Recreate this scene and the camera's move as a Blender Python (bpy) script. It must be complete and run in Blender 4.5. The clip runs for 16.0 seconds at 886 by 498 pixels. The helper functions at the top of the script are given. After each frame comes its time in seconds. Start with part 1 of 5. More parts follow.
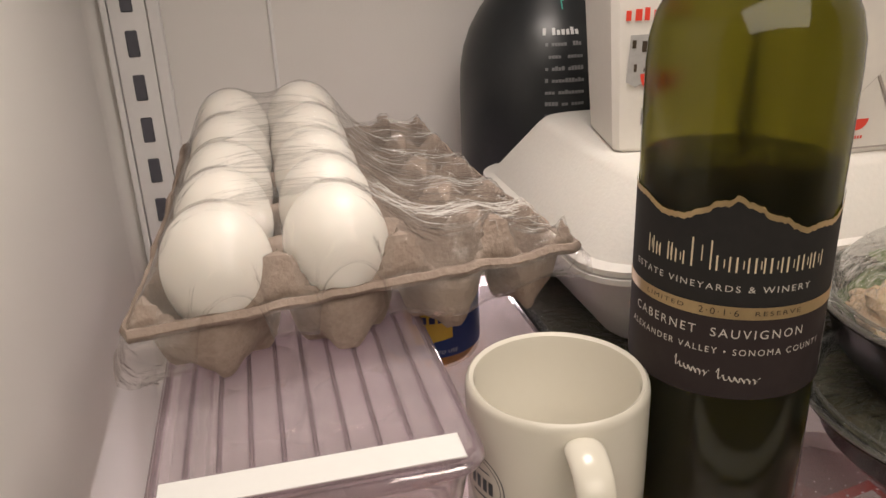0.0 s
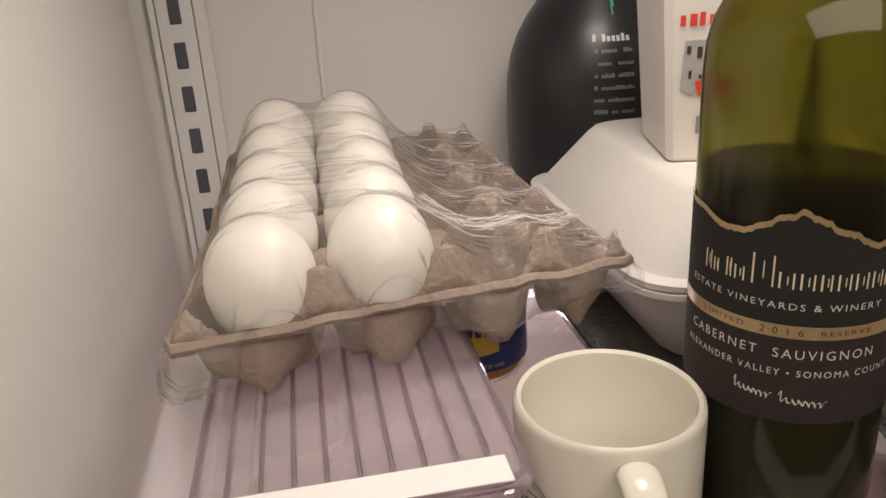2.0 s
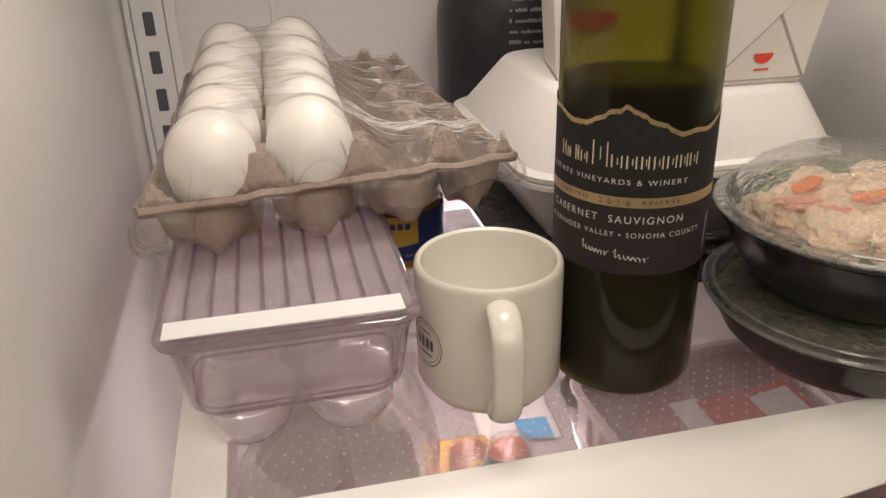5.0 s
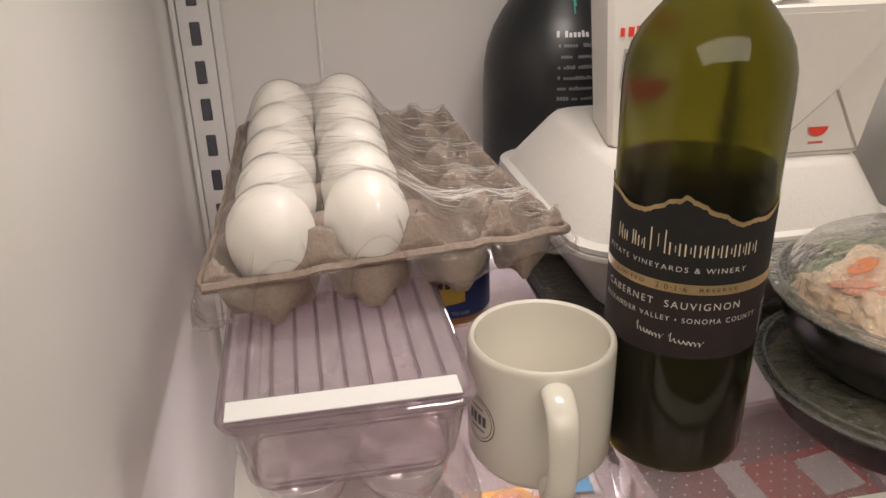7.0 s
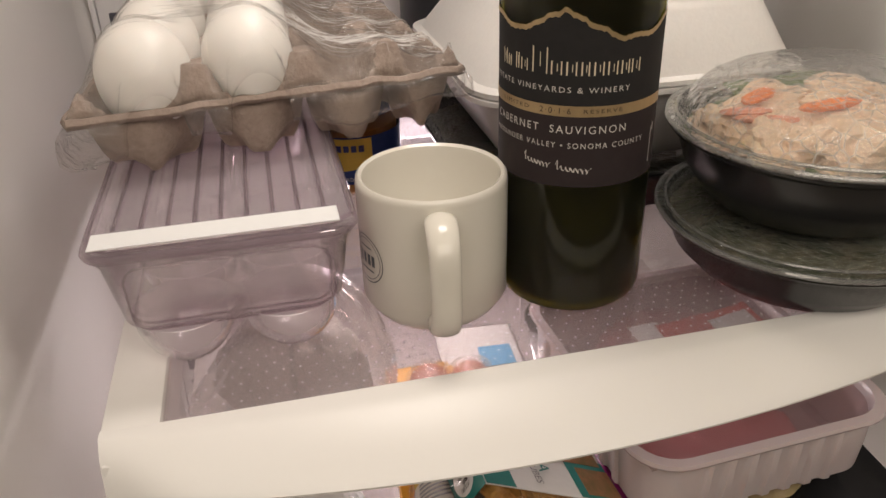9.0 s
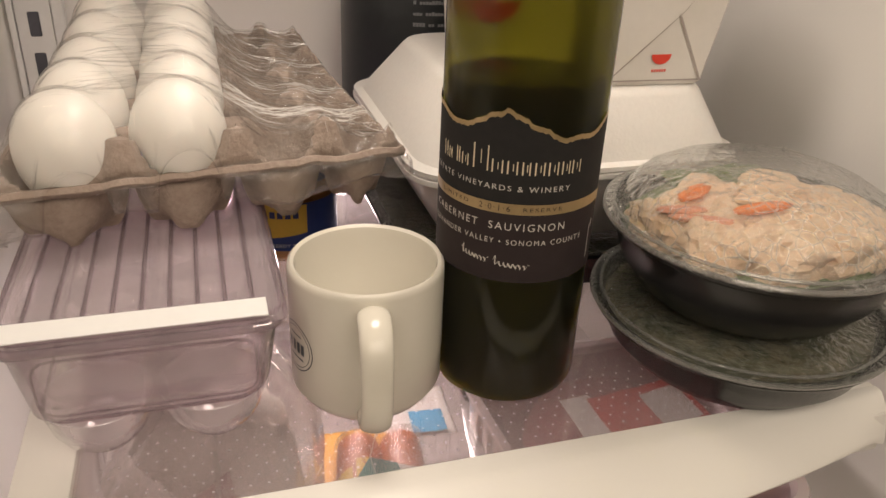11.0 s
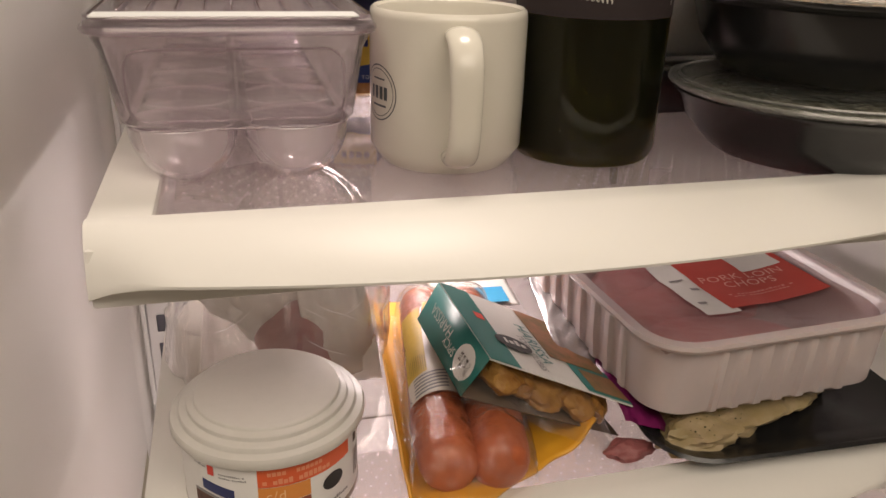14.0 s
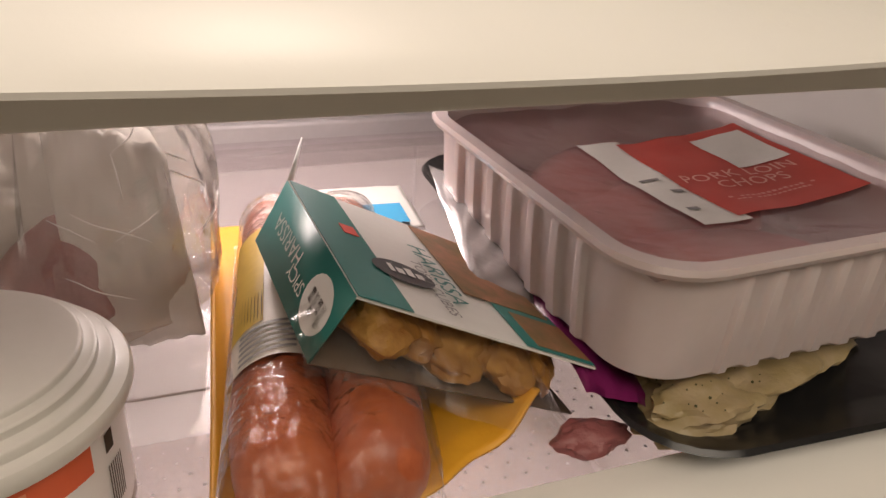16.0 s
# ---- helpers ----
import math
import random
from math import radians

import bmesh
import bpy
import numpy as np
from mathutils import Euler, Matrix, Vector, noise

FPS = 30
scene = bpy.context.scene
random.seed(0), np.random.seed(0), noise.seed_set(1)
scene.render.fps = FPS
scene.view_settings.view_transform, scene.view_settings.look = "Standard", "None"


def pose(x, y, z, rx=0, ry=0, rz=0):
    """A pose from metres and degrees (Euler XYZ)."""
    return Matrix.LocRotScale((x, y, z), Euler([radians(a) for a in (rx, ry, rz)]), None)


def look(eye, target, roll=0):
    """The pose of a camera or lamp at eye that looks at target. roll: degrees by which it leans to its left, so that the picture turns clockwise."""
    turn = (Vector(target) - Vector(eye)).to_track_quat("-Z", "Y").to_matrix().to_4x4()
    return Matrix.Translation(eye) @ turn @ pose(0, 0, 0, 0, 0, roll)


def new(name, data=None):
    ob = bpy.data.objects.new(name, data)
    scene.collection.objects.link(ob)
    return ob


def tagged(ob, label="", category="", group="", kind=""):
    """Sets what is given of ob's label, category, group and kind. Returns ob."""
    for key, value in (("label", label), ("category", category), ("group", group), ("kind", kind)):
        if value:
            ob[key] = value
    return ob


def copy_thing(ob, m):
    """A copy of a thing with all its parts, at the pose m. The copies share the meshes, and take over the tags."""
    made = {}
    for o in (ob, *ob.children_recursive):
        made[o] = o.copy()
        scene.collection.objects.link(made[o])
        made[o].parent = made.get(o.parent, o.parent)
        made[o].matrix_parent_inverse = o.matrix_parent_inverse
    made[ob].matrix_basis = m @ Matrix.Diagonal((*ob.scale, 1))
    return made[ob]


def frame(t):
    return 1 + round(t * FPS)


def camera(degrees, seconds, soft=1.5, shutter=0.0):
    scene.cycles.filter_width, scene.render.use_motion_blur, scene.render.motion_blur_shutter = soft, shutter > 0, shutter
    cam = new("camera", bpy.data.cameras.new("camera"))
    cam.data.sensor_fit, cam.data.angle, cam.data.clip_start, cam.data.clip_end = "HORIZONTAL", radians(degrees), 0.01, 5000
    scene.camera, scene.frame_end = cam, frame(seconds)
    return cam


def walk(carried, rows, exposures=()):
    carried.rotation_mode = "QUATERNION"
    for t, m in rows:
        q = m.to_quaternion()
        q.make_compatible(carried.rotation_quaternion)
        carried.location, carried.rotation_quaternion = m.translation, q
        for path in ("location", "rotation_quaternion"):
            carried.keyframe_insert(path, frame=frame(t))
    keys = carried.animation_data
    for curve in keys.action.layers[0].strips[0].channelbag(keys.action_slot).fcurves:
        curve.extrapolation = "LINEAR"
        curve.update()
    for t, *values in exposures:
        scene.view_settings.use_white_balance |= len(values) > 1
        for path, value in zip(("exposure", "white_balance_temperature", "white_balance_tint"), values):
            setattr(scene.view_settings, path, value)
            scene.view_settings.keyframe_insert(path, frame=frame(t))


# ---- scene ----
# The camera and its walk: seconds, x, y, z, and turns about x, y, z in degrees.
# Origin: foot of the wine bottle, on the glass of the upper shelf.
cam = camera(58.87, 16.0)
EXPOSURES = [(0.0, 0.18, 6280, 10), (3.7, 0.17, 6280, 10), (6.5, 0.12, 6150, 10), (9.7, 0.06, 6170, 10), (12.3, 0.21, 7050, 10), (12.8, 0.20, 6970, 10), (13.6, 0.18, 6480, 10), (14.2, 0.22, 6500, 10), (15.0, 0.14, 6680, 10), (16.0, 0.18, 6560, 10)]
ROWS = [
    (0, -0.1799, -0.2611, 0.2423, 68.05, 2.06, -13.77),
    (0.5, -0.1822, -0.2661, 0.2449, 67.73, 3.11, -11.94),
    (1, -0.1774, -0.2773, 0.2456, 68.08, 3.94, -11.87),
    (1.5, -0.1728, -0.2610, 0.2378, 68.33, 3.44, -11.65),
    (2, -0.1784, -0.2522, 0.2417, 68.71, 3.15, -10.63),
    (2.5, -0.1733, -0.2540, 0.2453, 69.11, 3.34, -10.43),
    (3, -0.1770, -0.2587, 0.2458, 68.70, 2.88, -11.20),
    (3.5, -0.1747, -0.2902, 0.2405, 66.70, 1.62, -12.89),
    (6, -0.1704, -0.3447, 0.2519, 64.83, 1.56, -12.37),
    (6.5, -0.1763, -0.3224, 0.2625, 64.85, 1.61, -11.77),
    (7, -0.1825, -0.3285, 0.2753, 65.73, 1.22, -10.68),
    (7.5, -0.1558, -0.3516, 0.2332, 64.80, 0.56, -10.32),
    (8, -0.1660, -0.3419, 0.2282, 63.18, 1.09, -10.16),
    (8.5, -0.1486, -0.3445, 0.2236, 61.32, 1.63, -11.68),
    (9, -0.1467, -0.3478, 0.2252, 61.08, 1.52, -13.35),
    (9.5, -0.1433, -0.3388, 0.2323, 62.95, 1.67, -17.33),
    (12, -0.1383, -0.3018, 0.2526, 62.42, -3.42, -15.41),
    (12.5, -0.1095, -0.2376, 0.2502, 62.57, -0.99, -17.74),
    (13, -0.1390, -0.3101, 0.2682, 66.19, -1.67, -15.70),
    (13.5, -0.1689, -0.3815, 0.1930, 66.86, -2.35, -13.03),
    (14, -0.1764, -0.3730, 0.1145, 66.76, -1.63, -14.70),
    (14.5, -0.1822, -0.3352, 0.0413, 68.09, -2.72, -16.30),
    (15, -0.1586, -0.2937, 0.0031, 67.14, -2.81, -17.55),
    (15.5, -0.1324, -0.2616, 0.0068, 65.07, -2.71, -18.84),
    (16, -0.1102, -0.2370, 0.0207, 63.46, -3.18, -20.18),
]
walk(cam, [(r[0], pose(*r[1:])) for r in ROWS], EXPOSURES)
# -- after walk
# ---- world and lights ----
world = bpy.data.worlds.new("world")
scene.world = world
world.use_nodes = True
world.node_tree.nodes["Background"].inputs[0].default_value = (0.95, 0.80, 0.66, 1)
world.node_tree.nodes["Background"].inputs[1].default_value = 0.12


def area_lamp(name, eye, target, sx, sy, watts, colour):
    d = bpy.data.lights.new(name, "AREA")
    d.shape, d.size, d.size_y, d.energy, d.color = "RECTANGLE", sx, sy, watts, colour
    ob = new(name, d)
    ob.matrix_world = look(eye, target)
    return ob


# lamp in the fridge's ceiling, a light strip under the upper shelf's rear that shines down, two added fills, and the
# kitchen's ceiling lamp
area_lamp("fridge_ceiling_light", (-0.04, 0.04, 0.412), (-0.04, 0.0, 0.0), 0.13, 0.09, 0.84, (1.0, 0.87, 0.76))
area_lamp("fridge_lower_light", (-0.050, 0.190, -0.034), (-0.05, 0.150, -0.15), 0.13, 0.06, 0.38, (1.0, 0.83, 0.78))
# added fill, no known fixture: brightens upper glass and egg bin from below
area_lamp("shelf_upward_fill", (-0.05, 0.286, -0.0300), (-0.06, 0.14, 0.10), 0.18, 0.024, 0.40, (1.0, 0.86, 0.85))
# added fill under the lower shelf, so the glass above it looks bright
area_lamp("crisper_fill", (-0.02, 0.10, -0.196), (-0.02, 0.11, -0.40), 0.30, 0.20, 1.05, (1.0, 0.90, 0.87))
area_lamp("kitchen_light", (-0.12, -0.85, 1.27), (-0.05, -0.05, 0.0), 1.8, 1.4, 29.5, (1.0, 0.86, 0.71))
scene.cycles.transparent_max_bounces = 24


# ---- materials ----
def mat(name, colour, rough=0.5, metal=0.0, grain=0.0, grain_scale=200.0, blotch=0.0, blotch_scale=12.0, bump=0.0,
        bump_scale=400.0, coat=0.0, sss=0.0, dark=None, stretch=(1, 1, 1)):
    m = bpy.data.materials.new(name)
    m.use_nodes = True
    nt = m.node_tree
    p = nt.nodes["Principled BSDF"]
    p.inputs["Roughness"].default_value = rough
    p.inputs["Metallic"].default_value = metal
    p.inputs["Coat Weight"].default_value = coat
    p.inputs["Coat Roughness"].default_value = 0.12
    if sss:
        p.inputs["Subsurface Weight"].default_value = sss
        p.inputs["Subsurface Radius"].default_value = (0.006, 0.004, 0.003)
        p.inputs["Subsurface Scale"].default_value = 1.0
    tc = nt.nodes.new("ShaderNodeTexCoord")
    mp = nt.nodes.new("ShaderNodeMapping")
    mp.inputs["Scale"].default_value = stretch
    nt.links.new(tc.outputs["Object"], mp.inputs["Vector"])
    dark = dark or tuple(c * 0.55 for c in colour)
    last = None
    for amount, scale in ((blotch, blotch_scale), (grain, grain_scale)):
        if not amount:
            continue
        n = nt.nodes.new("ShaderNodeTexNoise")
        n.inputs["Scale"].default_value = scale
        n.inputs["Detail"].default_value = 6
        n.inputs["Roughness"].default_value = 0.6
        nt.links.new(mp.outputs[0], n.inputs["Vector"])
        ramp = nt.nodes.new("ShaderNodeMapRange")
        ramp.inputs["From Min"].default_value, ramp.inputs["From Max"].default_value = 0.38, 0.68
        ramp.inputs["To Min"].default_value, ramp.inputs["To Max"].default_value = 0.0, amount
        nt.links.new(n.outputs["Fac"], ramp.inputs["Value"])
        mix = nt.nodes.new("ShaderNodeMix")
        mix.data_type = "RGBA"
        if last:
            nt.links.new(last, mix.inputs["A"])
        else:
            mix.inputs["A"].default_value = (*colour, 1)
        mix.inputs["B"].default_value = (*dark, 1)
        nt.links.new(ramp.outputs[0], mix.inputs["Factor"])
        last = mix.outputs["Result"]
    if last:
        nt.links.new(last, p.inputs["Base Color"])
    else:
        p.inputs["Base Color"].default_value = (*colour, 1)
    if bump:
        n = nt.nodes.new("ShaderNodeTexNoise")
        n.inputs["Scale"].default_value = bump_scale
        n.inputs["Detail"].default_value = 4
        nt.links.new(mp.outputs[0], n.inputs["Vector"])
        b = nt.nodes.new("ShaderNodeBump")
        b.inputs["Strength"].default_value = bump
        b.inputs["Distance"].default_value = 0.002
        nt.links.new(n.outputs["Fac"], b.inputs["Height"])
        nt.links.new(b.outputs[0], p.inputs["Normal"])
    return m


def clear(name, tint, rough=0.05, ior=1.5, haze=0.0, haze_colour=(0.8, 0.8, 0.8), bump=0.0, bump_scale=60.0, stretch=(1, 1, 1), gain=1.0, blur=0.0, net=0.0):
    """Thin clear plastic or glass: what lies behind shows through, tinted, with a mirror sheen that grows at grazing angles."""
    m = bpy.data.materials.new(name)
    m.use_nodes = True
    nt = m.node_tree
    nt.nodes.remove(nt.nodes["Principled BSDF"])
    out = nt.nodes["Material Output"]
    tr = nt.nodes.new("ShaderNodeBsdfTransparent")
    tr.inputs[0].default_value = (*tint, 1)
    gl = nt.nodes.new("ShaderNodeBsdfGlossy")
    gl.inputs["Roughness"].default_value = rough
    # sheen of a thin sheet: the same from both sides
    fr = nt.nodes.new("ShaderNodeLayerWeight")
    fr.inputs["Blend"].default_value = 0.5
    steep = nt.nodes.new("ShaderNodeMath")
    steep.operation = "POWER"
    steep.inputs[1].default_value = 5.0
    nt.links.new(fr.outputs["Facing"], steep.inputs[0])
    f0 = ((ior - 1) / (ior + 1)) ** 2
    rise = nt.nodes.new("ShaderNodeMath")
    rise.operation = "MULTIPLY_ADD"
    rise.inputs[1].default_value, rise.inputs[2].default_value = 1 - f0, f0
    nt.links.new(steep.outputs[0], rise.inputs[0])
    mul = nt.nodes.new("ShaderNodeMath")
    mul.operation = "MULTIPLY"
    mul.inputs[1].default_value = gain
    mul.use_clamp = True
    nt.links.new(rise.outputs[0], mul.inputs[0])
    base = tr.outputs[0]
    if blur:
        rf = nt.nodes.new("ShaderNodeBsdfRefraction")
        rf.inputs["Color"].default_value = (*tint, 1)
        rf.inputs["IOR"].default_value = 1.04
        rf.inputs["Roughness"].default_value = 0.55
        mb = nt.nodes.new("ShaderNodeMixShader")
        mb.inputs[0].default_value = blur
        nt.links.new(base, mb.inputs[1])
        nt.links.new(rf.outputs[0], mb.inputs[2])
        base = mb.outputs[0]
    if haze:
        df = nt.nodes.new("ShaderNodeBsdfDiffuse")
        df.inputs[0].default_value = (*haze_colour, 1)
        tl = nt.nodes.new("ShaderNodeBsdfTranslucent")
        tl.inputs[0].default_value = (*haze_colour, 1)
        both = nt.nodes.new("ShaderNodeMixShader")
        both.inputs[0].default_value = 0.4
        nt.links.new(df.outputs[0], both.inputs[1])
        nt.links.new(tl.outputs[0], both.inputs[2])
        mh = nt.nodes.new("ShaderNodeMixShader")
        mh.inputs[0].default_value = haze
        if net:
            at = nt.nodes.new("ShaderNodeTexCoord")
            vo = nt.nodes.new("ShaderNodeTexVoronoi")
            vo.feature = "DISTANCE_TO_EDGE"
            vo.inputs["Scale"].default_value = 150
            cells = nt.nodes.new("ShaderNodeMapRange")
            cells.inputs["From Min"].default_value, cells.inputs["From Max"].default_value = 0.0, 0.13
            cells.inputs["To Min"].default_value, cells.inputs["To Max"].default_value = net, 0.0
            dew = nt.nodes.new("ShaderNodeTexNoise")
            dew.inputs["Scale"].default_value = 28
            wet = nt.nodes.new("ShaderNodeMapRange")
            wet.inputs["From Min"].default_value, wet.inputs["From Max"].default_value = 0.40, 0.58
            both_wet = nt.nodes.new("ShaderNodeMath")
            both_wet.operation = "MULTIPLY_ADD"
            both_wet.inputs[2].default_value = haze
            nt.links.new(at.outputs["Object"], vo.inputs["Vector"])
            nt.links.new(at.outputs["Object"], dew.inputs["Vector"])
            nt.links.new(vo.outputs["Distance"], cells.inputs["Value"])
            nt.links.new(dew.outputs["Fac"], wet.inputs["Value"])
            nt.links.new(cells.outputs[0], both_wet.inputs[0])
            nt.links.new(wet.outputs[0], both_wet.inputs[1])
            nt.links.new(both_wet.outputs[0], mh.inputs[0])
        nt.links.new(base, mh.inputs[1])
        nt.links.new(both.outputs[0], mh.inputs[2])
        base = mh.outputs[0]
    mx = nt.nodes.new("ShaderNodeMixShader")
    nt.links.new(mul.outputs[0], mx.inputs[0])
    nt.links.new(base, mx.inputs[1])
    nt.links.new(gl.outputs[0], mx.inputs[2])
    nt.links.new(mx.outputs[0], out.inputs["Surface"])
    if bump:
        tc = nt.nodes.new("ShaderNodeTexCoord")
        mp = nt.nodes.new("ShaderNodeMapping")
        mp.inputs["Scale"].default_value = stretch
        nt.links.new(tc.outputs["Object"], mp.inputs["Vector"])
        n = nt.nodes.new("ShaderNodeTexNoise")
        n.inputs["Scale"].default_value = bump_scale
        n.inputs["Detail"].default_value = 5
        nt.links.new(mp.outputs[0], n.inputs["Vector"])
        b = nt.nodes.new("ShaderNodeBump")
        b.inputs["Strength"].default_value = bump
        b.inputs["Distance"].default_value = 0.004
        nt.links.new(n.outputs["Fac"], b.inputs["Height"])
        nt.links.new(b.outputs[0], gl.inputs["Normal"])
        nt.links.new(b.outputs[0], fr.inputs["Normal"])
    return m


LINER = mat("fridge_liner", (0.80, 0.78, 0.75), 0.32, blotch=0.10, blotch_scale=5, bump=0.05, bump_scale=500, dark=(0.66, 0.62, 0.58))
RAIL = mat("rail_paint", (0.82, 0.81, 0.80), 0.3, grain=0.05)
SLOT = mat("rail_slot_shade", (0.10, 0.10, 0.12), 0.6, grain=0.2)
FRAME = mat("shelf_frame_plastic", (0.80, 0.78, 0.74), 0.40, blotch=0.10, blotch_scale=9, bump=0.03, bump_scale=300, dark=(0.70, 0.65, 0.57))
BAR = mat("grey_bar_plastic", (0.40, 0.385, 0.385), 0.35, grain=0.1)
SHELF_GLASS = clear("shelf_glass", (0.89, 0.865, 0.87), 0.05, 1.5, haze=0.16, haze_colour=(0.98, 0.88, 0.91), gain=1.5)
DOT = mat("ceramic_dot", (0.46, 0.43, 0.44), 0.5)
BOTTLE_GLASS = clear("green_bottle_glass", (0.42, 0.405, 0.115), 0.08, 1.5, haze=0.09, haze_colour=(0.085, 0.092, 0.045), gain=0.9, blur=0.8)
WINE = mat("dark_red_wine", (0.010, 0.004, 0.005), 0.15)
LABEL_BLACK = mat("black_label_paper", (0.010, 0.009, 0.009), 0.8, grain=0.3, dark=(0.02, 0.018, 0.017))
LABEL_PLUM = mat("plum_black_label_paper", (0.018, 0.010, 0.011), 0.75, grain=0.3, dark=(0.03, 0.02, 0.02))
GOLD = mat("gold_foil_print", (0.50, 0.37, 0.20), 0.38, 0.55, grain=0.25)
CREAM_PRINT = mat("cream_print", (0.72, 0.62, 0.44), 0.5)
SILVER_PRINT = mat("silver_print", (0.62, 0.58, 0.53), 0.45)
DARK_PRINT = mat("dark_print", (0.05, 0.035, 0.02), 0.6)
MUG = mat("cream_glazed_ceramic", (0.67, 0.640, 0.562), 0.18, grain=0.05, blotch=0.06, bump=0.02, bump_scale=80, dark=(0.60, 0.54, 0.43))
MUG_PRINT = mat("dark_mug_print", (0.06, 0.07, 0.08), 0.4)
PULP = mat("moulded_grey_pulp", (0.34, 0.27, 0.225), 0.9, grain=0.5, grain_scale=260, blotch=0.35, blotch_scale=35, bump=0.5, bump_scale=420, dark=(0.21, 0.155, 0.125))
EGG = mat("white_eggshell", (0.78, 0.755, 0.71), 0.42, grain=0.06, grain_scale=500, bump=0.06, bump_scale=900, sss=0.10, dark=(0.78, 0.72, 0.64))
FILM = clear("plastic_wrap", (0.985, 0.98, 0.975), 0.10, 1.40, haze=0.060, haze_colour=(0.95, 0.92, 0.88), bump=0.9, bump_scale=75, stretch=(0.5, 2.2, 1.0), gain=1.0)
# whitish strands: the glint along film creases is put into their colour
CREASE = clear("wrap_crease_glint", (0.96, 0.95, 0.94), 0.08, 1.5, haze=0.75, haze_colour=(0.97, 0.95, 0.93), gain=2.0)
BIN = clear("clear_bin_plastic", (0.97, 0.94, 0.955), 0.10, 1.5, haze=0.09, haze_colour=(0.95, 0.86, 0.90), gain=2.0, bump=0.12, bump_scale=35)
LID_BIN = clear("clear_bin_lid", (0.97, 0.94, 0.955), 0.08, 1.5, haze=0.22, haze_colour=(0.98, 0.90, 0.94), gain=1.2)
CUP = clear("clear_egg_cup", (0.95, 0.92, 0.94), 0.09, 1.5, haze=0.30, haze_colour=(0.98, 0.92, 0.95), gain=3.2, bump=0.25, bump_scale=45)
BIN_EDGE = clear("clear_bin_edge", (0.76, 0.70, 0.73), 0.06, 1.5, haze=0.24, haze_colour=(0.68, 0.60, 0.64), gain=1.5)
STRIP = mat("white_label_strip", (0.80, 0.80, 0.79), 0.5, grain=0.04)
FOAM = mat("white_foam", (0.70, 0.675, 0.64), 0.55, grain=0.08, grain_scale=350, bump=0.12, bump_scale=500, sss=0.08)
PAIL = mat("white_coated_paperboard", (0.75, 0.715, 0.67), 0.45, grain=0.05, blotch=0.05, bump=0.04, bump_scale=120)
PAIL_EDGE = mat("paperboard_crease", (0.42, 0.37, 0.34), 0.7, grain=0.2)
RED_PRINT = mat("red_print", (0.72, 0.06, 0.035), 0.5, grain=0.1)
GREY_PRINT = mat("grey_print", (0.25, 0.24, 0.24), 0.5, grain=0.1)
BLACK_SLEEVE = mat("black_bottle_sleeve", (0.012, 0.014, 0.016), 0.36, grain=0.25, blotch=0.2, dark=(0.022, 0.025, 0.028))
TEAL_PRINT = mat("teal_print", (0.05, 0.32, 0.26), 0.5)
PALE_PRINT = mat("pale_print", (0.55, 0.55, 0.55), 0.5)
DIM_PRINT = mat("dim_print", (0.16, 0.16, 0.165), 0.5)
BLACK_PLASTIC = mat("black_polypropylene", (0.012, 0.012, 0.013), 0.25, grain=0.2, bump=0.05, bump_scale=150, dark=(0.02, 0.02, 0.02))
LID_CLEAR = clear("clear_lid_plastic", (0.93, 0.93, 0.92), 0.06, 1.5, haze=0.09, haze_colour=(0.84, 0.84, 0.80), bump=0.9, bump_scale=190, gain=2.4, net=0.30)
LID_STEAMED = clear("steamed_lid_plastic", (0.90, 0.91, 0.89), 0.08, 1.5, haze=0.08, haze_colour=(0.52, 0.54, 0.49), bump=1.0, bump_scale=230, gain=1.5, net=0.22)
# clear rim, its highlight lines put into the milky grey haze
LID_RIM = clear("clear_lid_rim_glint", (0.80, 0.80, 0.79), 0.06, 1.5, haze=0.30, haze_colour=(0.62, 0.62, 0.60), gain=1.8)
DROP = clear("water_drop", (0.97, 0.97, 0.97), 0.03, 1.35, gain=2.0)
CHICKEN = mat("cooked_chicken_meat", (0.86, 0.68, 0.51), 0.50, grain=0.35, grain_scale=110, blotch=0.35, blotch_scale=38, bump=0.9, bump_scale=130, sss=0.15, dark=(0.58, 0.33, 0.16))
GREENS = mat("salad_greens", (0.10, 0.16, 0.045), 0.6, grain=0.6, grain_scale=120, bump=0.6, bump_scale=150, dark=(0.03, 0.06, 0.02))
CARROT = mat("carrot", (0.88, 0.24, 0.035), 0.5, grain=0.3, dark=(0.6, 0.12, 0.03))
MEAT_PINK = mat("raw_salmon_pink_slice", (0.74, 0.30, 0.19), 0.5, grain=0.4, grain_scale=70, bump=0.4, bump_scale=80)
DARK_FOOD = mat("dark_braised_food", (0.17, 0.14, 0.085), 0.6, grain=0.8, grain_scale=60, blotch=0.7, blotch_scale=30, bump=0.8, bump_scale=90, dark=(0.03, 0.045, 0.015))
JAR_GLASS = clear("jar_glass", (0.90, 0.86, 0.78), 0.04, 1.5, gain=1.2)
MUSTARD = mat("brown_mustard", (0.42, 0.20, 0.06), 0.6, grain=0.5, grain_scale=300, dark=(0.25, 0.10, 0.03))
BLUE_PRINT = mat("blue_label", (0.012, 0.035, 0.16), 0.45, grain=0.1)
YELLOW_PRINT = mat("yellow_label", (0.62, 0.42, 0.06), 0.5, grain=0.15)
BLUE_LID = mat("navy_lid", (0.02, 0.03, 0.10), 0.35)
CAN_WHITE = mat("white_can_paper", (0.78, 0.76, 0.74), 0.4, grain=0.05)
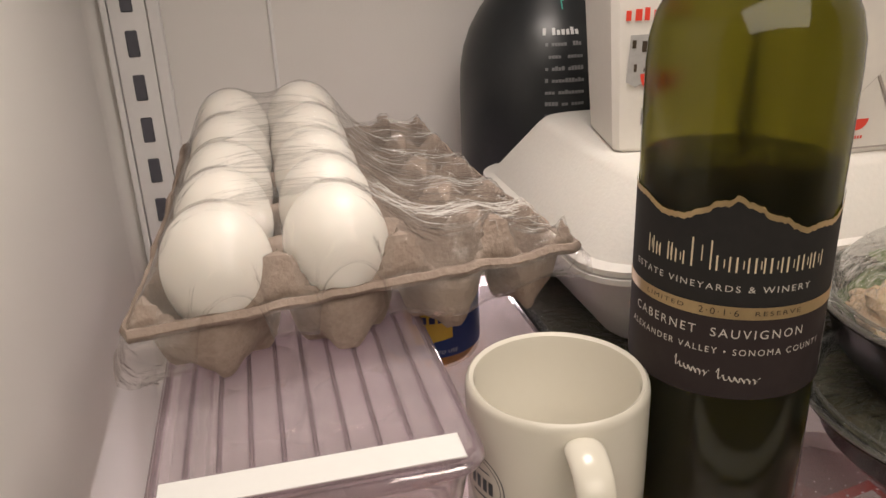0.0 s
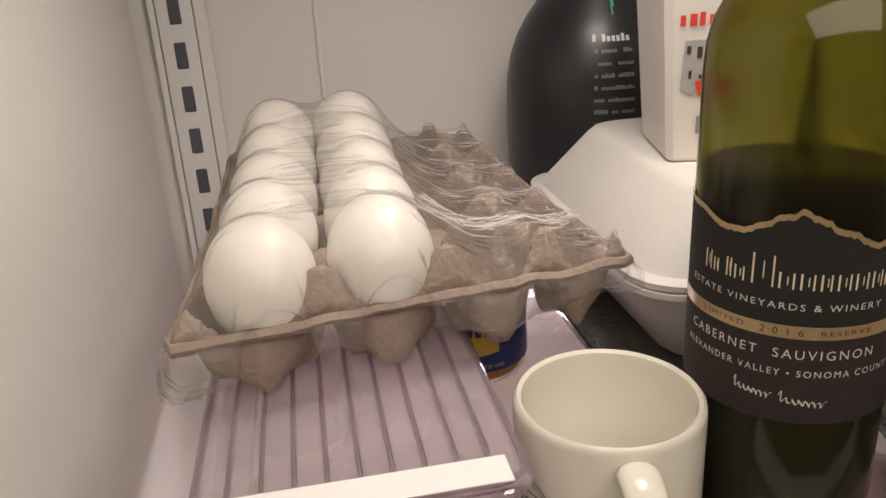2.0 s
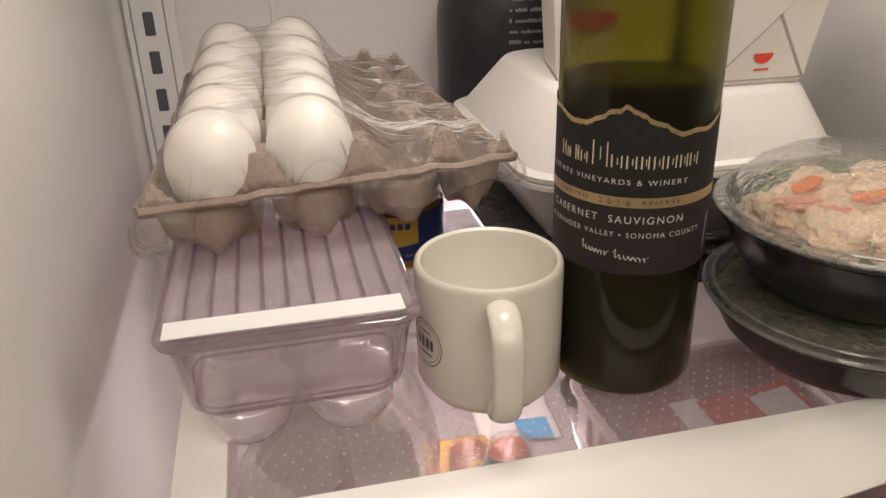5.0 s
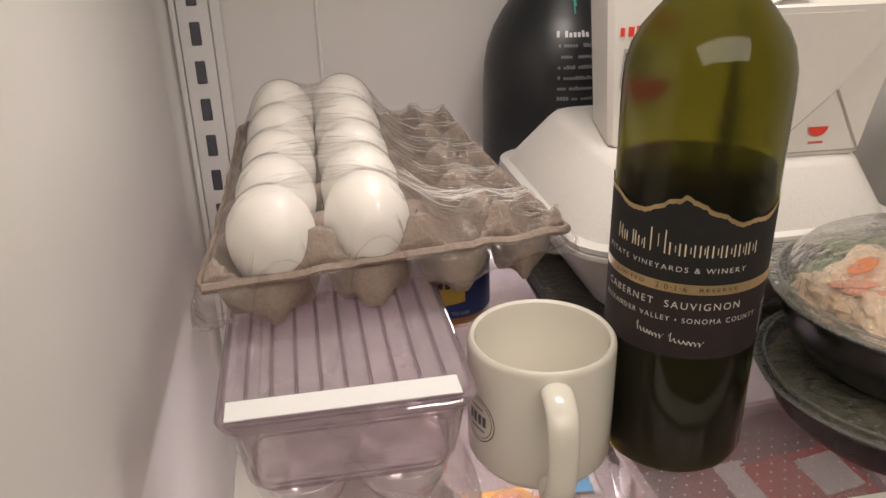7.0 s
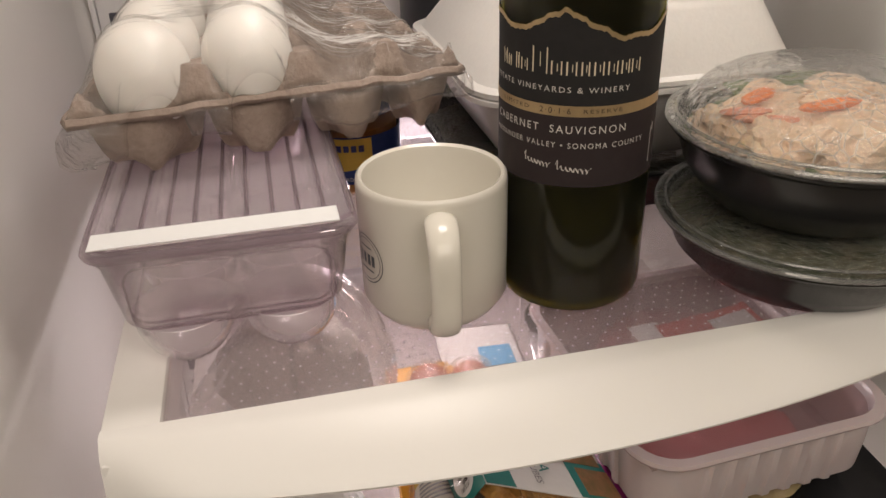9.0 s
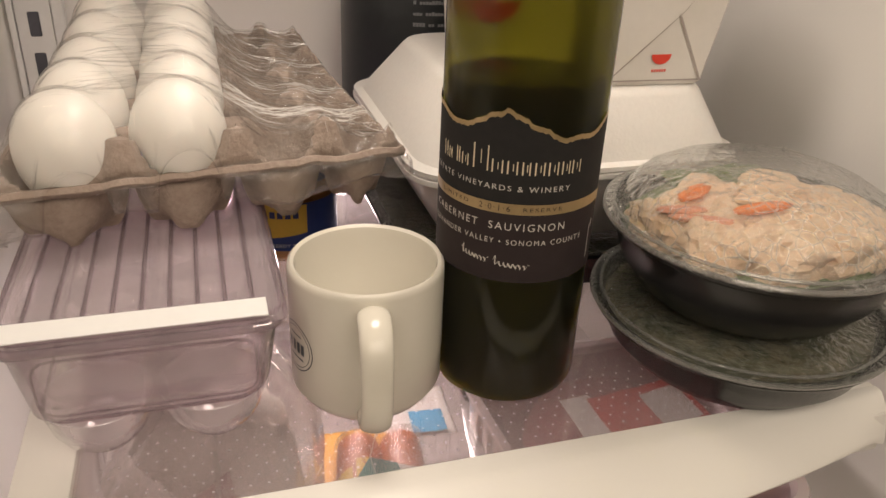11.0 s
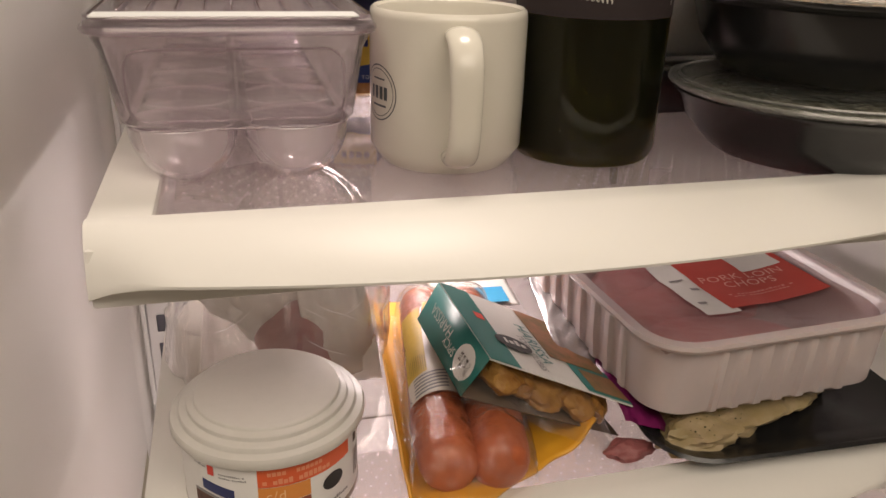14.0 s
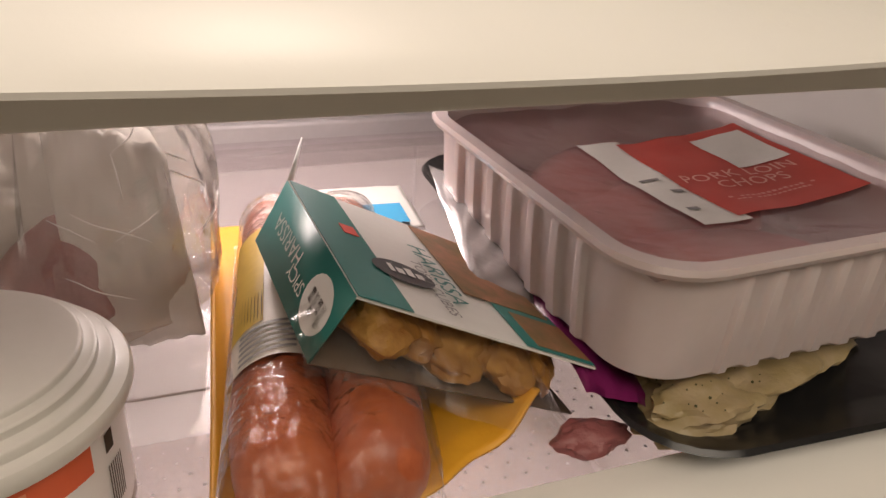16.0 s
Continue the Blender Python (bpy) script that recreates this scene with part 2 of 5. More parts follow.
CAN_METAL = mat("tin", (0.45, 0.42, 0.40), 0.3, 0.9)
LID_WHITE = mat("white_plastic_lid", (0.63, 0.61, 0.57), 0.34, grain=0.06, bump=0.03, bump_scale=200)
ORANGE_PRINT = mat("orange_print", (0.72, 0.12, 0.035), 0.45, grain=0.08)
AMBER_PRINT = mat("amber_print", (0.72, 0.27, 0.05), 0.45, grain=0.08)
RUST_PRINT = mat("rust_print", (0.28, 0.07, 0.035), 0.5, grain=0.1)
NAVY_PRINT = mat("navy_print", (0.02, 0.03, 0.13), 0.45)
KIBBLE = mat("stew_print", (0.20, 0.09, 0.055), 0.6, grain=0.9, grain_scale=90, blotch=0.6, blotch_scale=60, dark=(0.06, 0.02, 0.012))
YELLOW_TRAY = mat("yellow_foam_tray", (0.80, 0.40, 0.03), 0.5, grain=0.15, blotch=0.2, bump=0.08, dark=(0.62, 0.27, 0.01))
SAUSAGE = mat("smoked_sausage_skin", (0.60, 0.165, 0.055), 0.45, grain=0.5, grain_scale=150, blotch=0.5, blotch_scale=30, bump=0.3, bump_scale=110, coat=0.1, dark=(0.30, 0.055, 0.02))
TIGHT_FILM = clear("tight_food_film", (0.96, 0.95, 0.94), 0.07, 1.45, haze=0.03, bump=1.0, bump_scale=120, gain=1.6)
PAPER_LABEL = mat("clear_white_label", (0.72, 0.66, 0.58), 0.45, grain=0.1)
TEAL_CARD = mat("teal_card", (0.02, 0.19, 0.17), 0.4, grain=0.1, blotch=0.08)
WHITE_CARD = mat("white_card", (0.72, 0.71, 0.67), 0.42, grain=0.08)
BROWN_CARD = mat("brown_card_inside", (0.12, 0.075, 0.045), 0.7, grain=0.3)
FOOD_PHOTO = mat("food_print", (0.42, 0.17, 0.09), 0.4, grain=0.9, grain_scale=70, blotch=0.9, blotch_scale=40, dark=(0.12, 0.10, 0.03))
TOFU = mat("spiced_tofu", (0.58, 0.33, 0.085), 0.55, grain=0.7, grain_scale=120, blotch=0.9, blotch_scale=45, bump=0.7, bump_scale=150, dark=(0.24, 0.09, 0.015))
POUCH = clear("frosted_pouch", (0.97, 0.96, 0.94), 0.16, 1.45, haze=0.06, haze_colour=(0.62, 0.58, 0.52), bump=0.6, bump_scale=90, gain=1.2)
MAGENTA = mat("magenta_packet", (0.17, 0.012, 0.09), 0.3, grain=0.2, bump=0.25, bump_scale=60)
FOIL = mat("silver_packet", (0.55, 0.54, 0.54), 0.25, 0.6, bump=0.6, bump_scale=60)
PORK_TRAY = mat("translucent_white_tray", (0.57, 0.49, 0.485), 0.26, grain=0.05, blotch=0.08, sss=0.25)
PORK = mat("raw_pork", (0.60, 0.20, 0.20), 0.35, grain=0.4, grain_scale=50, blotch=0.6, blotch_scale=16, bump=0.3, bump_scale=60, dark=(0.42, 0.12, 0.12))
PORK_FILM = clear("pork_tray_film", (0.96, 0.92, 0.92), 0.10, 1.45, haze=0.34, haze_colour=(0.60, 0.37, 0.38), bump=0.5, bump_scale=40, gain=1.2)
RED_LABEL = mat("red_pork_label", (0.50, 0.055, 0.04), 0.4, grain=0.1)
HERB_CHICKEN = mat("herbed_raw_chicken", (0.38, 0.29, 0.18), 0.4, grain=0.6, grain_scale=110, blotch=0.6, blotch_scale=50, bump=0.7, bump_scale=100, sss=0.1, dark=(0.27, 0.21, 0.08))
HERB = mat("dried_herb", (0.06, 0.06, 0.02), 0.8)
BAG = clear("produce_bag", (0.96, 0.95, 0.93), 0.11, 1.45, haze=0.20, haze_colour=(0.86, 0.82, 0.77), bump=1.0, bump_scale=42, stretch=(1.0, 1.0, 0.6), gain=3.0)
BAG_MEAT = mat("wrapped_ham", (0.30, 0.10, 0.10), 0.45, grain=0.4, grain_scale=80, blotch=0.4, blotch_scale=30, bump=0.3)
BUTCHER_PAPER = mat("white_butcher_paper", (0.62, 0.60, 0.56), 0.6, grain=0.1, bump=0.3, bump_scale=60)
KITCHEN_WALL = mat("kitchen_wall_paint", (0.78, 0.74, 0.67), 0.8, grain=0.1, bump=0.05)
KITCHEN_FLOOR = mat("kitchen_floor", (0.56, 0.51, 0.45), 0.5, grain=0.3, grain_scale=30)
KITCHEN_CEILING = mat("kitchen_ceiling_paint", (0.82, 0.79, 0.74), 0.8)
DRAWER = clear("drawer_plastic", (0.93, 0.91, 0.90), 0.1, 1.5, haze=0.45, haze_colour=(0.85, 0.80, 0.78), gain=1.2)


# ---- mesh helpers ----
def part(name, bm, material, parent=None, label="", smooth=True):
    me = bpy.data.meshes.new(name)
    bm.normal_update()
    bm.to_mesh(me)
    bm.free()
    for f in me.polygons:
        f.use_smooth = smooth
    if smooth:
        me.set_sharp_from_angle(angle=radians(38))
    me.materials.append(material)
    ob = new(name, me)
    ob.parent = parent
    if label:
        ob["label"] = label
    return ob


def thing(name, m, label, category, group="", kind=""):
    e = new(name)
    e.empty_display_size = 0.02
    e.matrix_basis = m
    return tagged(e, label, category, group, kind)


def quads(bm, rings, closed=True, cap0=False, cap1=False):
    """Faces between rings of points; each ring closed on itself where closed."""
    vs = [[bm.verts.new(p) for p in ring] for ring in rings]
    n = len(vs[0])
    for a, b in zip(vs, vs[1:]):
        for i in range(n if closed else n - 1):
            j = (i + 1) % n
            bm.faces.new((a[i], a[j], b[j], b[i]))
    if cap0:
        bm.faces.new(vs[0][::-1])
    if cap1:
        bm.faces.new(vs[-1])
    return bm


def lathe(profile, n=48, cap0=True, cap1=True, sx=1.0, sy=1.0, wob=None):
    rings = []
    for r, z in profile:
        rings.append([(r * sx * math.cos(2 * math.pi * i / n) * (wob(i / n, z) if wob else 1),
                       r * sy * math.sin(2 * math.pi * i / n) * (wob(i / n, z) if wob else 1), z) for i in range(n)])
    return quads(bmesh.new(), rings, True, cap0, cap1)


def rrect(x0, x1, y0, y1, r, z, n=6):
    """A rounded rectangle as a ring of points at height z."""
    pts = []
    for cx, cy, a0 in ((x1 - r, y1 - r, 0), (x0 + r, y1 - r, 90), (x0 + r, y0 + r, 180), (x1 - r, y0 + r, 270)):
        for i in range(n + 1):
            a = radians(a0 + 90 * i / n)
            pts.append((cx + r * math.cos(a), cy + r * math.sin(a), z))
    return pts


def box(x0, x1, y0, y1, z0, z1, bevel=0.0, segments=2):
    bm = bmesh.new()
    bmesh.ops.create_cube(bm, size=1.0)
    for v in bm.verts:
        v.co = ((x0 + x1) / 2 + v.co.x * (x1 - x0), (y0 + y1) / 2 + v.co.y * (y1 - y0), (z0 + z1) / 2 + v.co.z * (z1 - z0))
    if bevel:
        bmesh.ops.bevel(bm, geom=bm.edges[:], offset=bevel, segments=segments, affect="EDGES", profile=0.5)
    return bm


def tube(path, r, n=10, closed=False):
    """A round bar along a path of points."""
    pts = [Vector(p) for p in path]
    rings = []
    for i, p in enumerate(pts):
        a = pts[(i - 1) % len(pts)] if closed or i else p
        b = pts[(i + 1) % len(pts)] if closed or i < len(pts) - 1 else p
        t = (b - a).normalized()
        up = Vector((0, 0, 1)) if abs(t.z) < 0.9 else Vector((0, 1, 0))
        u = t.cross(up).normalized()
        v = u.cross(t)
        rr = r[i] if isinstance(r, (list, tuple)) else r
        rings.append([p + rr * (math.cos(2 * math.pi * k / n) * u + math.sin(2 * math.pi * k / n) * v) for k in range(n)])
    if closed:
        rings.append(rings[0])
        bm = quads(bmesh.new(), rings)
        bmesh.ops.remove_doubles(bm, verts=bm.verts[:], dist=1e-6)
        return bm
    return quads(bmesh.new(), rings, True, True, True)


def sheet(nx, ny, f):
    """A grid sheet of points f(u, v), u and v from 0 to 1."""
    return quads(bmesh.new(), [[f(i / nx, j / ny) for i in range(nx + 1)] for j in range(ny + 1)], False)


def merged(*bms):
    out = bmesh.new()
    for b in bms:
        me = bpy.data.meshes.new("tmp")
        b.to_mesh(me)
        b.free()
        out.from_mesh(me)
        bpy.data.meshes.remove(me)
    return out


def moved(bm, m):
    bmesh.ops.transform(bm, matrix=m, verts=bm.verts[:])
    return bm


def thick(ob, t, offset=-1):
    s = ob.modifiers.new("thickness", "SOLIDIFY")
    s.thickness, s.offset = t, offset
    return ob


def words(body, height, spacing=1.0):
    """Lettering in the built-in font as a flat mesh, its capitals that high, centred on x, its foot at y = 0."""
    c = bpy.data.curves.new("lettering", "FONT")
    c.body, c.align_x, c.size, c.space_character, c.resolution_u = body, "CENTER", height / 0.69, spacing, 3
    ob = bpy.data.objects.new("lettering", c)
    scene.collection.objects.link(ob)
    bpy.context.view_layer.update()
    me = bpy.data.meshes.new_from_object(ob.evaluated_get(bpy.context.evaluated_depsgraph_get()))
    bpy.data.objects.remove(ob)
    bm = bmesh.new()
    bm.from_mesh(me)
    bpy.data.meshes.remove(me)
    return bm


def bars(rows):
    """Flat bars (x0, x1, y0, y1) in one mesh."""
    bm = bmesh.new()
    for x0, x1, y0, y1 in rows:
        n = max(1, int((x1 - x0) / 0.004))
        lo = [bm.verts.new((x0 + (x1 - x0) * i / n, y0, 0)) for i in range(n + 1)]
        hi = [bm.verts.new((x0 + (x1 - x0) * i / n, y1, 0)) for i in range(n + 1)]
        for i in range(n):
            bm.faces.new((lo[i], lo[i + 1], hi[i + 1], hi[i]))
    return bm


def ribbon(xs, lo, hi):
    return quads(bmesh.new(), [[(x, lo(x), 0) for x in xs], [(x, hi(x), 0) for x in xs]], False)


def wrapped(bm, radius, middle, z=0.0, squeeze=1.0):
    """Bend flat print round an upright cylinder; middle: the angle in degrees, 0 faces -y, positive towards +x."""
    for v in bm.verts:
        a = radians(middle) + v.co.x / radius
        h = v.co.y
        v.co = (radius * math.sin(a), -radius * math.cos(a), z + h)
    return bm


def scribble(n, x0, x1, y, h, seed, gap=0.3):
    """Bars the size of letters for writing that cannot be read."""
    rnd = random.Random(seed)
    out, x = [], x0
    step = (x1 - x0) / n
    for i in range(n):
        if rnd.random() > 0.14:
            hh = h * rnd.choice((0.7, 0.75, 1.0))
            out.append((x, x + step * (1 - gap), y, y + hh))
        x += step
    return out


# ---- the fridge's shell ----
XL, XR, YB, YF, ZT, ZB = -0.290, 0.240, 0.372, -0.145, 0.42, -0.42
fridge = thing("wall_fridge", Matrix(), "glossy white moulded plastic refrigerator interior", "refrigerator", kind="structure")
wl = part("wall_left", box(XL - 0.05, XL, YF, YB + 0.05, ZB, ZT, 0.012, 4), LINER)
tagged(wl, "glossy off-white plastic side wall of a refrigerator", "wall", kind="structure")
wr = part("wall_right", box(XR, XR + 0.05, YF, YB + 0.05, ZB, ZT, 0.012, 4), LINER)
tagged(wr, "glossy off-white plastic side wall of a refrigerator", "wall", kind="structure")
wb = part("wall_back", box(XL, XR, YB, YB + 0.05, ZB, ZT), LINER)
tagged(wb, "white plastic back wall of a refrigerator with moulded seams", "wall", kind="structure")
cl = part("ceiling", box(XL, XR, YF, YB, ZT + 0.003, ZT + 0.05), LINER)
tagged(cl, "white plastic ceiling of a refrigerator", "ceiling", kind="structure")
fl = part("floor", box(XL, XR, YF, YB, ZB - 0.05, ZB - 0.003), LINER)
tagged(fl, "white plastic floor of a refrigerator", "floor", kind="structure")
bpy.data.objects.remove(fridge)
for x in (-0.162, 0.102):
    part("seam", box(x - 0.0015, x + 0.0015, YB - 0.003, YB + 0.001, ZB, ZT, 0.001, 1), RAIL, wb)
for x in (XL, XR):
    s = 1 if x < 0 else -1
    part("cove", quads(bmesh.new(), [[(x + s * (0.024 - 0.024 * math.cos(a)), YB - 0.024 + 0.024 * math.sin(a), z) for a in
                                      (0, .26, .52, .78, 1.05, 1.31, 1.57)] for z in (ZB, ZT)], False), LINER, wb)


def shelf_rail(x):
    t = thing("shelf_rail", pose(x, YB - 0.012, 0), "white metal shelf rail with rows of slots", "shelf rail", "shelf rails")
    part("channel", merged(box(-0.013, 0.013, 0.0, 0.012, ZB + 0.01, ZT - 0.01, 0.0015, 2), box(-0.018, -0.0135, -0.002, 0.012, ZB + 0.01, ZT - 0.01, 0.001, 1),
                           box(0.0135, 0.022, -0.002, 0.012, ZB + 0.01, ZT - 0.01, 0.001, 1)), RAIL, t)
    z = -0.30
    # dark blocks on the channel's face; the holes' shade is their colour
    slot = None
    while z < ZT - 0.04:
        if slot is None:
            slot = part("slot", box(-0.0042, 0.0042, -0.0012, 0.0004, -0.0095, 0.0095, 0.0008, 1), SLOT, t)
            slot.location.z = z
        else:
            o = new("slot", slot.data)
            o.parent, o.location = t, (0, 0, z)
        z += 0.0317
    return t


shelf_rail(-0.262)
shelf_rail(0.213)


# ---- shelves ----
def shelf(z, name_label):
    t = thing("shelf", pose(0, 0, z), name_label, "shelf", "fridge shelves")
    x0, x1 = -0.2345, 0.186
    gx0, gx1, gy0, gy1 = -0.210, 0.162, -0.069, 0.29
    glass = part("glass_pane", box(gx0 - 0.004, gx1 + 0.004, gy0 - 0.003, gy1 + 0.003, -0.0045, 0.0, 0.0005, 1), SHELF_GLASS, t, "clear tempered glass pane with printed dots")
    # frame: side rails, rear bar, front beam and the bowed lip before it
    part("side_rail", box(x0, gx0, -0.0706, 0.305, -0.0270, 0.0033, 0.0012, 2), FRAME, t)
    part("side_rail", box(gx1, x1, -0.0706, 0.305, -0.0270, 0.0033, 0.0012, 2), FRAME, t)
    part("rear_bar", box(gx0, gx1, 0.29, 0.305, -0.022, 0.012, 0.003, 3), BAR, t, "grey plastic rear bar")
    part("front_beam", box(x0 + 0.0005, x1 - 0.0005, -0.084, -0.0715, -0.0285, -0.004, 0.0015, 2), FRAME, t)
    rings = []
    n = 40
    for i in range(n + 1):
        x = x0 + (x1 - x0) * i / n
        bow = 0.60 * (x + 0.04) ** 2
        yf = -0.1190 + min(bow, 0.028)
        e = min(1.0, min(i, n - i) / 3.0)
        e = e * (2 - e)
        yf = yf * e + (1 - e) * (-0.0862)
        foot = -0.0140 * e - 0.0240 * (1 - e)
        prof = [(-0.0695 + (yf + 0.0695) * k, zz if zz > -0.004 else zz * foot / -0.0140) for k, zz in
                ((0.0, -0.0039), (0.0, 0.0018), (0.02, 0.0034), (0.22, 0.0036), (0.34, 0.0030), (0.70, -0.0036), (0.88, -0.0080), (0.965, -0.0108), (1.0, -0.0124), (0.995, -0.0136), (0.95, -0.0140), (0.28, -0.0120))]
        rings.append([(x, y, zz) for y, zz in prof])
    part("front_lip", quads(bmesh.new(), rings, True, True, True), FRAME, t, "bowed cream-white plastic front lip")
    # printed dots near the front of the glass
    bm = bmesh.new()
    rnd = random.Random(4)
    for j in range(9):
        for i in range(int((gx1 - gx0 - 0.012) / 0.0078)):
            cx = gx0 + 0.010 + i * 0.0078 + (0.0039 if j % 2 else 0)
            cy = gy0 + 0.008 + j * 0.0062
            r = 0.00062 if j < 7 else 0.00045
            vs = [bm.verts.new((cx + r * math.cos(k * 1.0472), cy + r * math.sin(k * 1.0472), 0.0003)) for k in range(6)]
            bm.faces.new(vs)
    d = part("printed_dots", bm, DOT, t, "", False)
    d["kind"] = "stuff"
    return t


shelf(0.0, "fridge shelf with clear glass pane in a white plastic frame")
ZL = -0.162
shelf(ZL, "lower fridge shelf with glass pane in a white plastic frame")


# ---- upper shelf ----
def wine_bottle():
    t = thing("wine_bottle", pose(0, 0, 0.0004), "green glass wine bottle with a black and gold label, part full", "bottle")
    R = 0.0377
    prof = [(0.0, 0.012), (0.022, 0.006), (0.0315, 0.0004), (0.0345, 0.0006), (0.0366, 0.0028), (R, 0.007), (R, 0.05), (0.0380, 0.193),
            (0.0374, 0.203), (0.0352, 0.212), (0.0312, 0.220), (0.026, 0.2265), (0.0205, 0.233), (0.0165, 0.241), (0.0150, 0.251), (0.0143, 0.265), (0.0140, 0.288)]
    part("glass", lathe(prof, 72, True, False), BOTTLE_GLASS, t, "olive green glass")
    part("rim", lathe([(0.0140, 0.286), (0.0158, 0.287), (0.0160, 0.296), (0.0150, 0.301), (0.0110, 0.301)], 40, False, False), BOTTLE_GLASS, t)
    part("wine", lathe([(0.0, 0.013), (0.022, 0.008), (0.0335, 0.005), (0.0352, 0.009), (0.0355, 0.1575), (0.034, 0.1582), (0.0, 0.1584)], 56, False, False), WINE, t, "dark red wine")
    A0 = -33.5
    LR = R + 0.0006

    def line(body, high, wide, u, z, material, lift=0.0002):
        bm = words(body, high, 1.3)
        xs_ = [v.co.x for v in bm.verts]
        k = wide / (max(xs_) - min(xs_))
        mid = (max(xs_) + min(xs_)) / 2
        for v in bm.verts:
            v.co = ((v.co.x - mid) * k + u, v.co.y + z, 0)
        part("print", wrapped(bm, LR + lift, A0), material, t)

    def ridge(u):
        pts = ((-0.060, 0.1470), (-0.048, 0.1442), (-0.040, 0.1440), (-0.026, 0.1402), (-0.019, 0.1406), (-0.011, 0.1440), (-0.006, 0.1474), (-0.002, 0.1478),
               (0.0005, 0.1502), (0.004, 0.1478), (0.0085, 0.1462), (0.012, 0.1432), (0.0175, 0.1420), (0.022, 0.1390), (0.026, 0.1372), (0.034, 0.1382), (0.040, 0.1376), (0.060, 0.1445))
        for (a, p), (b, q) in zip(pts, pts[1:]):
            if a <= u <= b:
                k = (u - a) / (b - a)
                return 0.0032 + p + (q - p) * (k * k * (3 - 2 * k)) + 0.0003 * math.sin(u * 2900)
        return 0.1474
    half = 0.0585
    xs = [-half + 2 * half * i / 90 for i in range(91)]
    part("label_upper", wrapped(ribbon(xs, lambda x: 0.1100, ridge), LR, A0), LABEL_BLACK, t, "matt black paper label")
    part("label_lower", wrapped(ribbon(xs, lambda x: 0.0712, lambda x: 0.1100), LR, A0), LABEL_PLUM, t, "plum-black paper label")
    part("gold_band", wrapped(ribbon(xs, lambda x: 0.1055, lambda x: 0.1105), LR + 0.0002, A0), GOLD, t, "gold band")
    part("gold_skyline", wrapped(ribbon(xs, lambda x: ridge(x) - 0.0019, lambda x: ridge(x) + 0.0004), LR + 0.0002, A0), GOLD, t, "gold mountain outline")
    # brand line: plain strokes, tall one in the middle
    rows, x = [], -0.0347
    for w, h, g in ((.0042, .0072, .0), (.0034, .0052, .0022), (.0032, .0072, .0), (.0048, .0054, .0014), (.0085, .0115, .0004), (.0060, .0060, .0006), (.0056, .0060, .0006),
                    (.0046, .0060, .0006), (.0054, .0060, .0004), (.0056, .0060, .0004), (.0050, .0060, .0), (.0056, .0060, .0)):
        rows += [(x, x + 0.0007, 0.0, h), (x + w * 0.45, x + w * 0.45 + 0.0004, h * 0.25, h * 0.8), (x + w - 0.0015, x + w - 0.0009, 0.0, h)]
        x += w + g + 0.0003
    part("brand_mark", wrapped(moved(bars(rows), Matrix.Translation((0.0, 0.1243, 0))), LR + 0.0002, A0), CREAM_PRINT, t)["kind"] = "stuff"
    line("ESTATE VINEYARDS & WINERY", 0.0025, 0.074, -0.0055, 0.1165, SILVER_PRINT)
    line("LIMITED", 0.0018, 0.018, -0.0245, 0.1073, DARK_PRINT, 0.0004)
    line("2\u00b70\u00b71\u00b76", 0.0027, 0.0145, -0.0025, 0.1068, DARK_PRINT, 0.0004)
    line("RESERVE", 0.0018, 0.018, 0.0195, 0.1073, DARK_PRINT, 0.0004)
    line("CABERNET  SAUVIGNON", 0.0036, 0.0715, -0.0048, 0.0976, SILVER_PRINT)
    line("ALEXANDER VALLEY \u2022 SONOMA COUNTY", 0.0026, 0.086, -0.0005, 0.0905, SILVER_PRINT)
    # script line: a plain flowing stroke, tall at the start of its two words
    strokes = []
    for x0, x1, y0 in ((-0.0175, -0.0040, 0.0820), (-0.0012, 0.0150, 0.0800)):
        pts = []
        for i in range(61):
            k = i / 60
            high = 0.0044 if k < 0.14 else (0.0022 if k < 0.90 else 0.0030)
            pts.append((x0 + (x1 - x0) * k + 0.0004 * math.sin(k * 52), y0 - 0.0022 * k + high * (0.5 + 0.5 * math.sin(k * 46))))
        w = 0.00022
        strokes.append(quads(bmesh.new(), [[(x - w, y - w, 0) for x, y in pts], [(x + w, y + w, 0) for x, y in pts]], False))
    part("script_line", wrapped(merged(*strokes), LR + 0.0002, A0), SILVER_PRINT, t)
    part("side_print", wrapped(bars([(0.0505, 0.0512, 0.077, 0.0945), (0.0518, 0.0528, 0.0925, 0.0965)]), LR + 0.0002, A0), SILVER_PRINT, t)
    return t


wine_bottle()


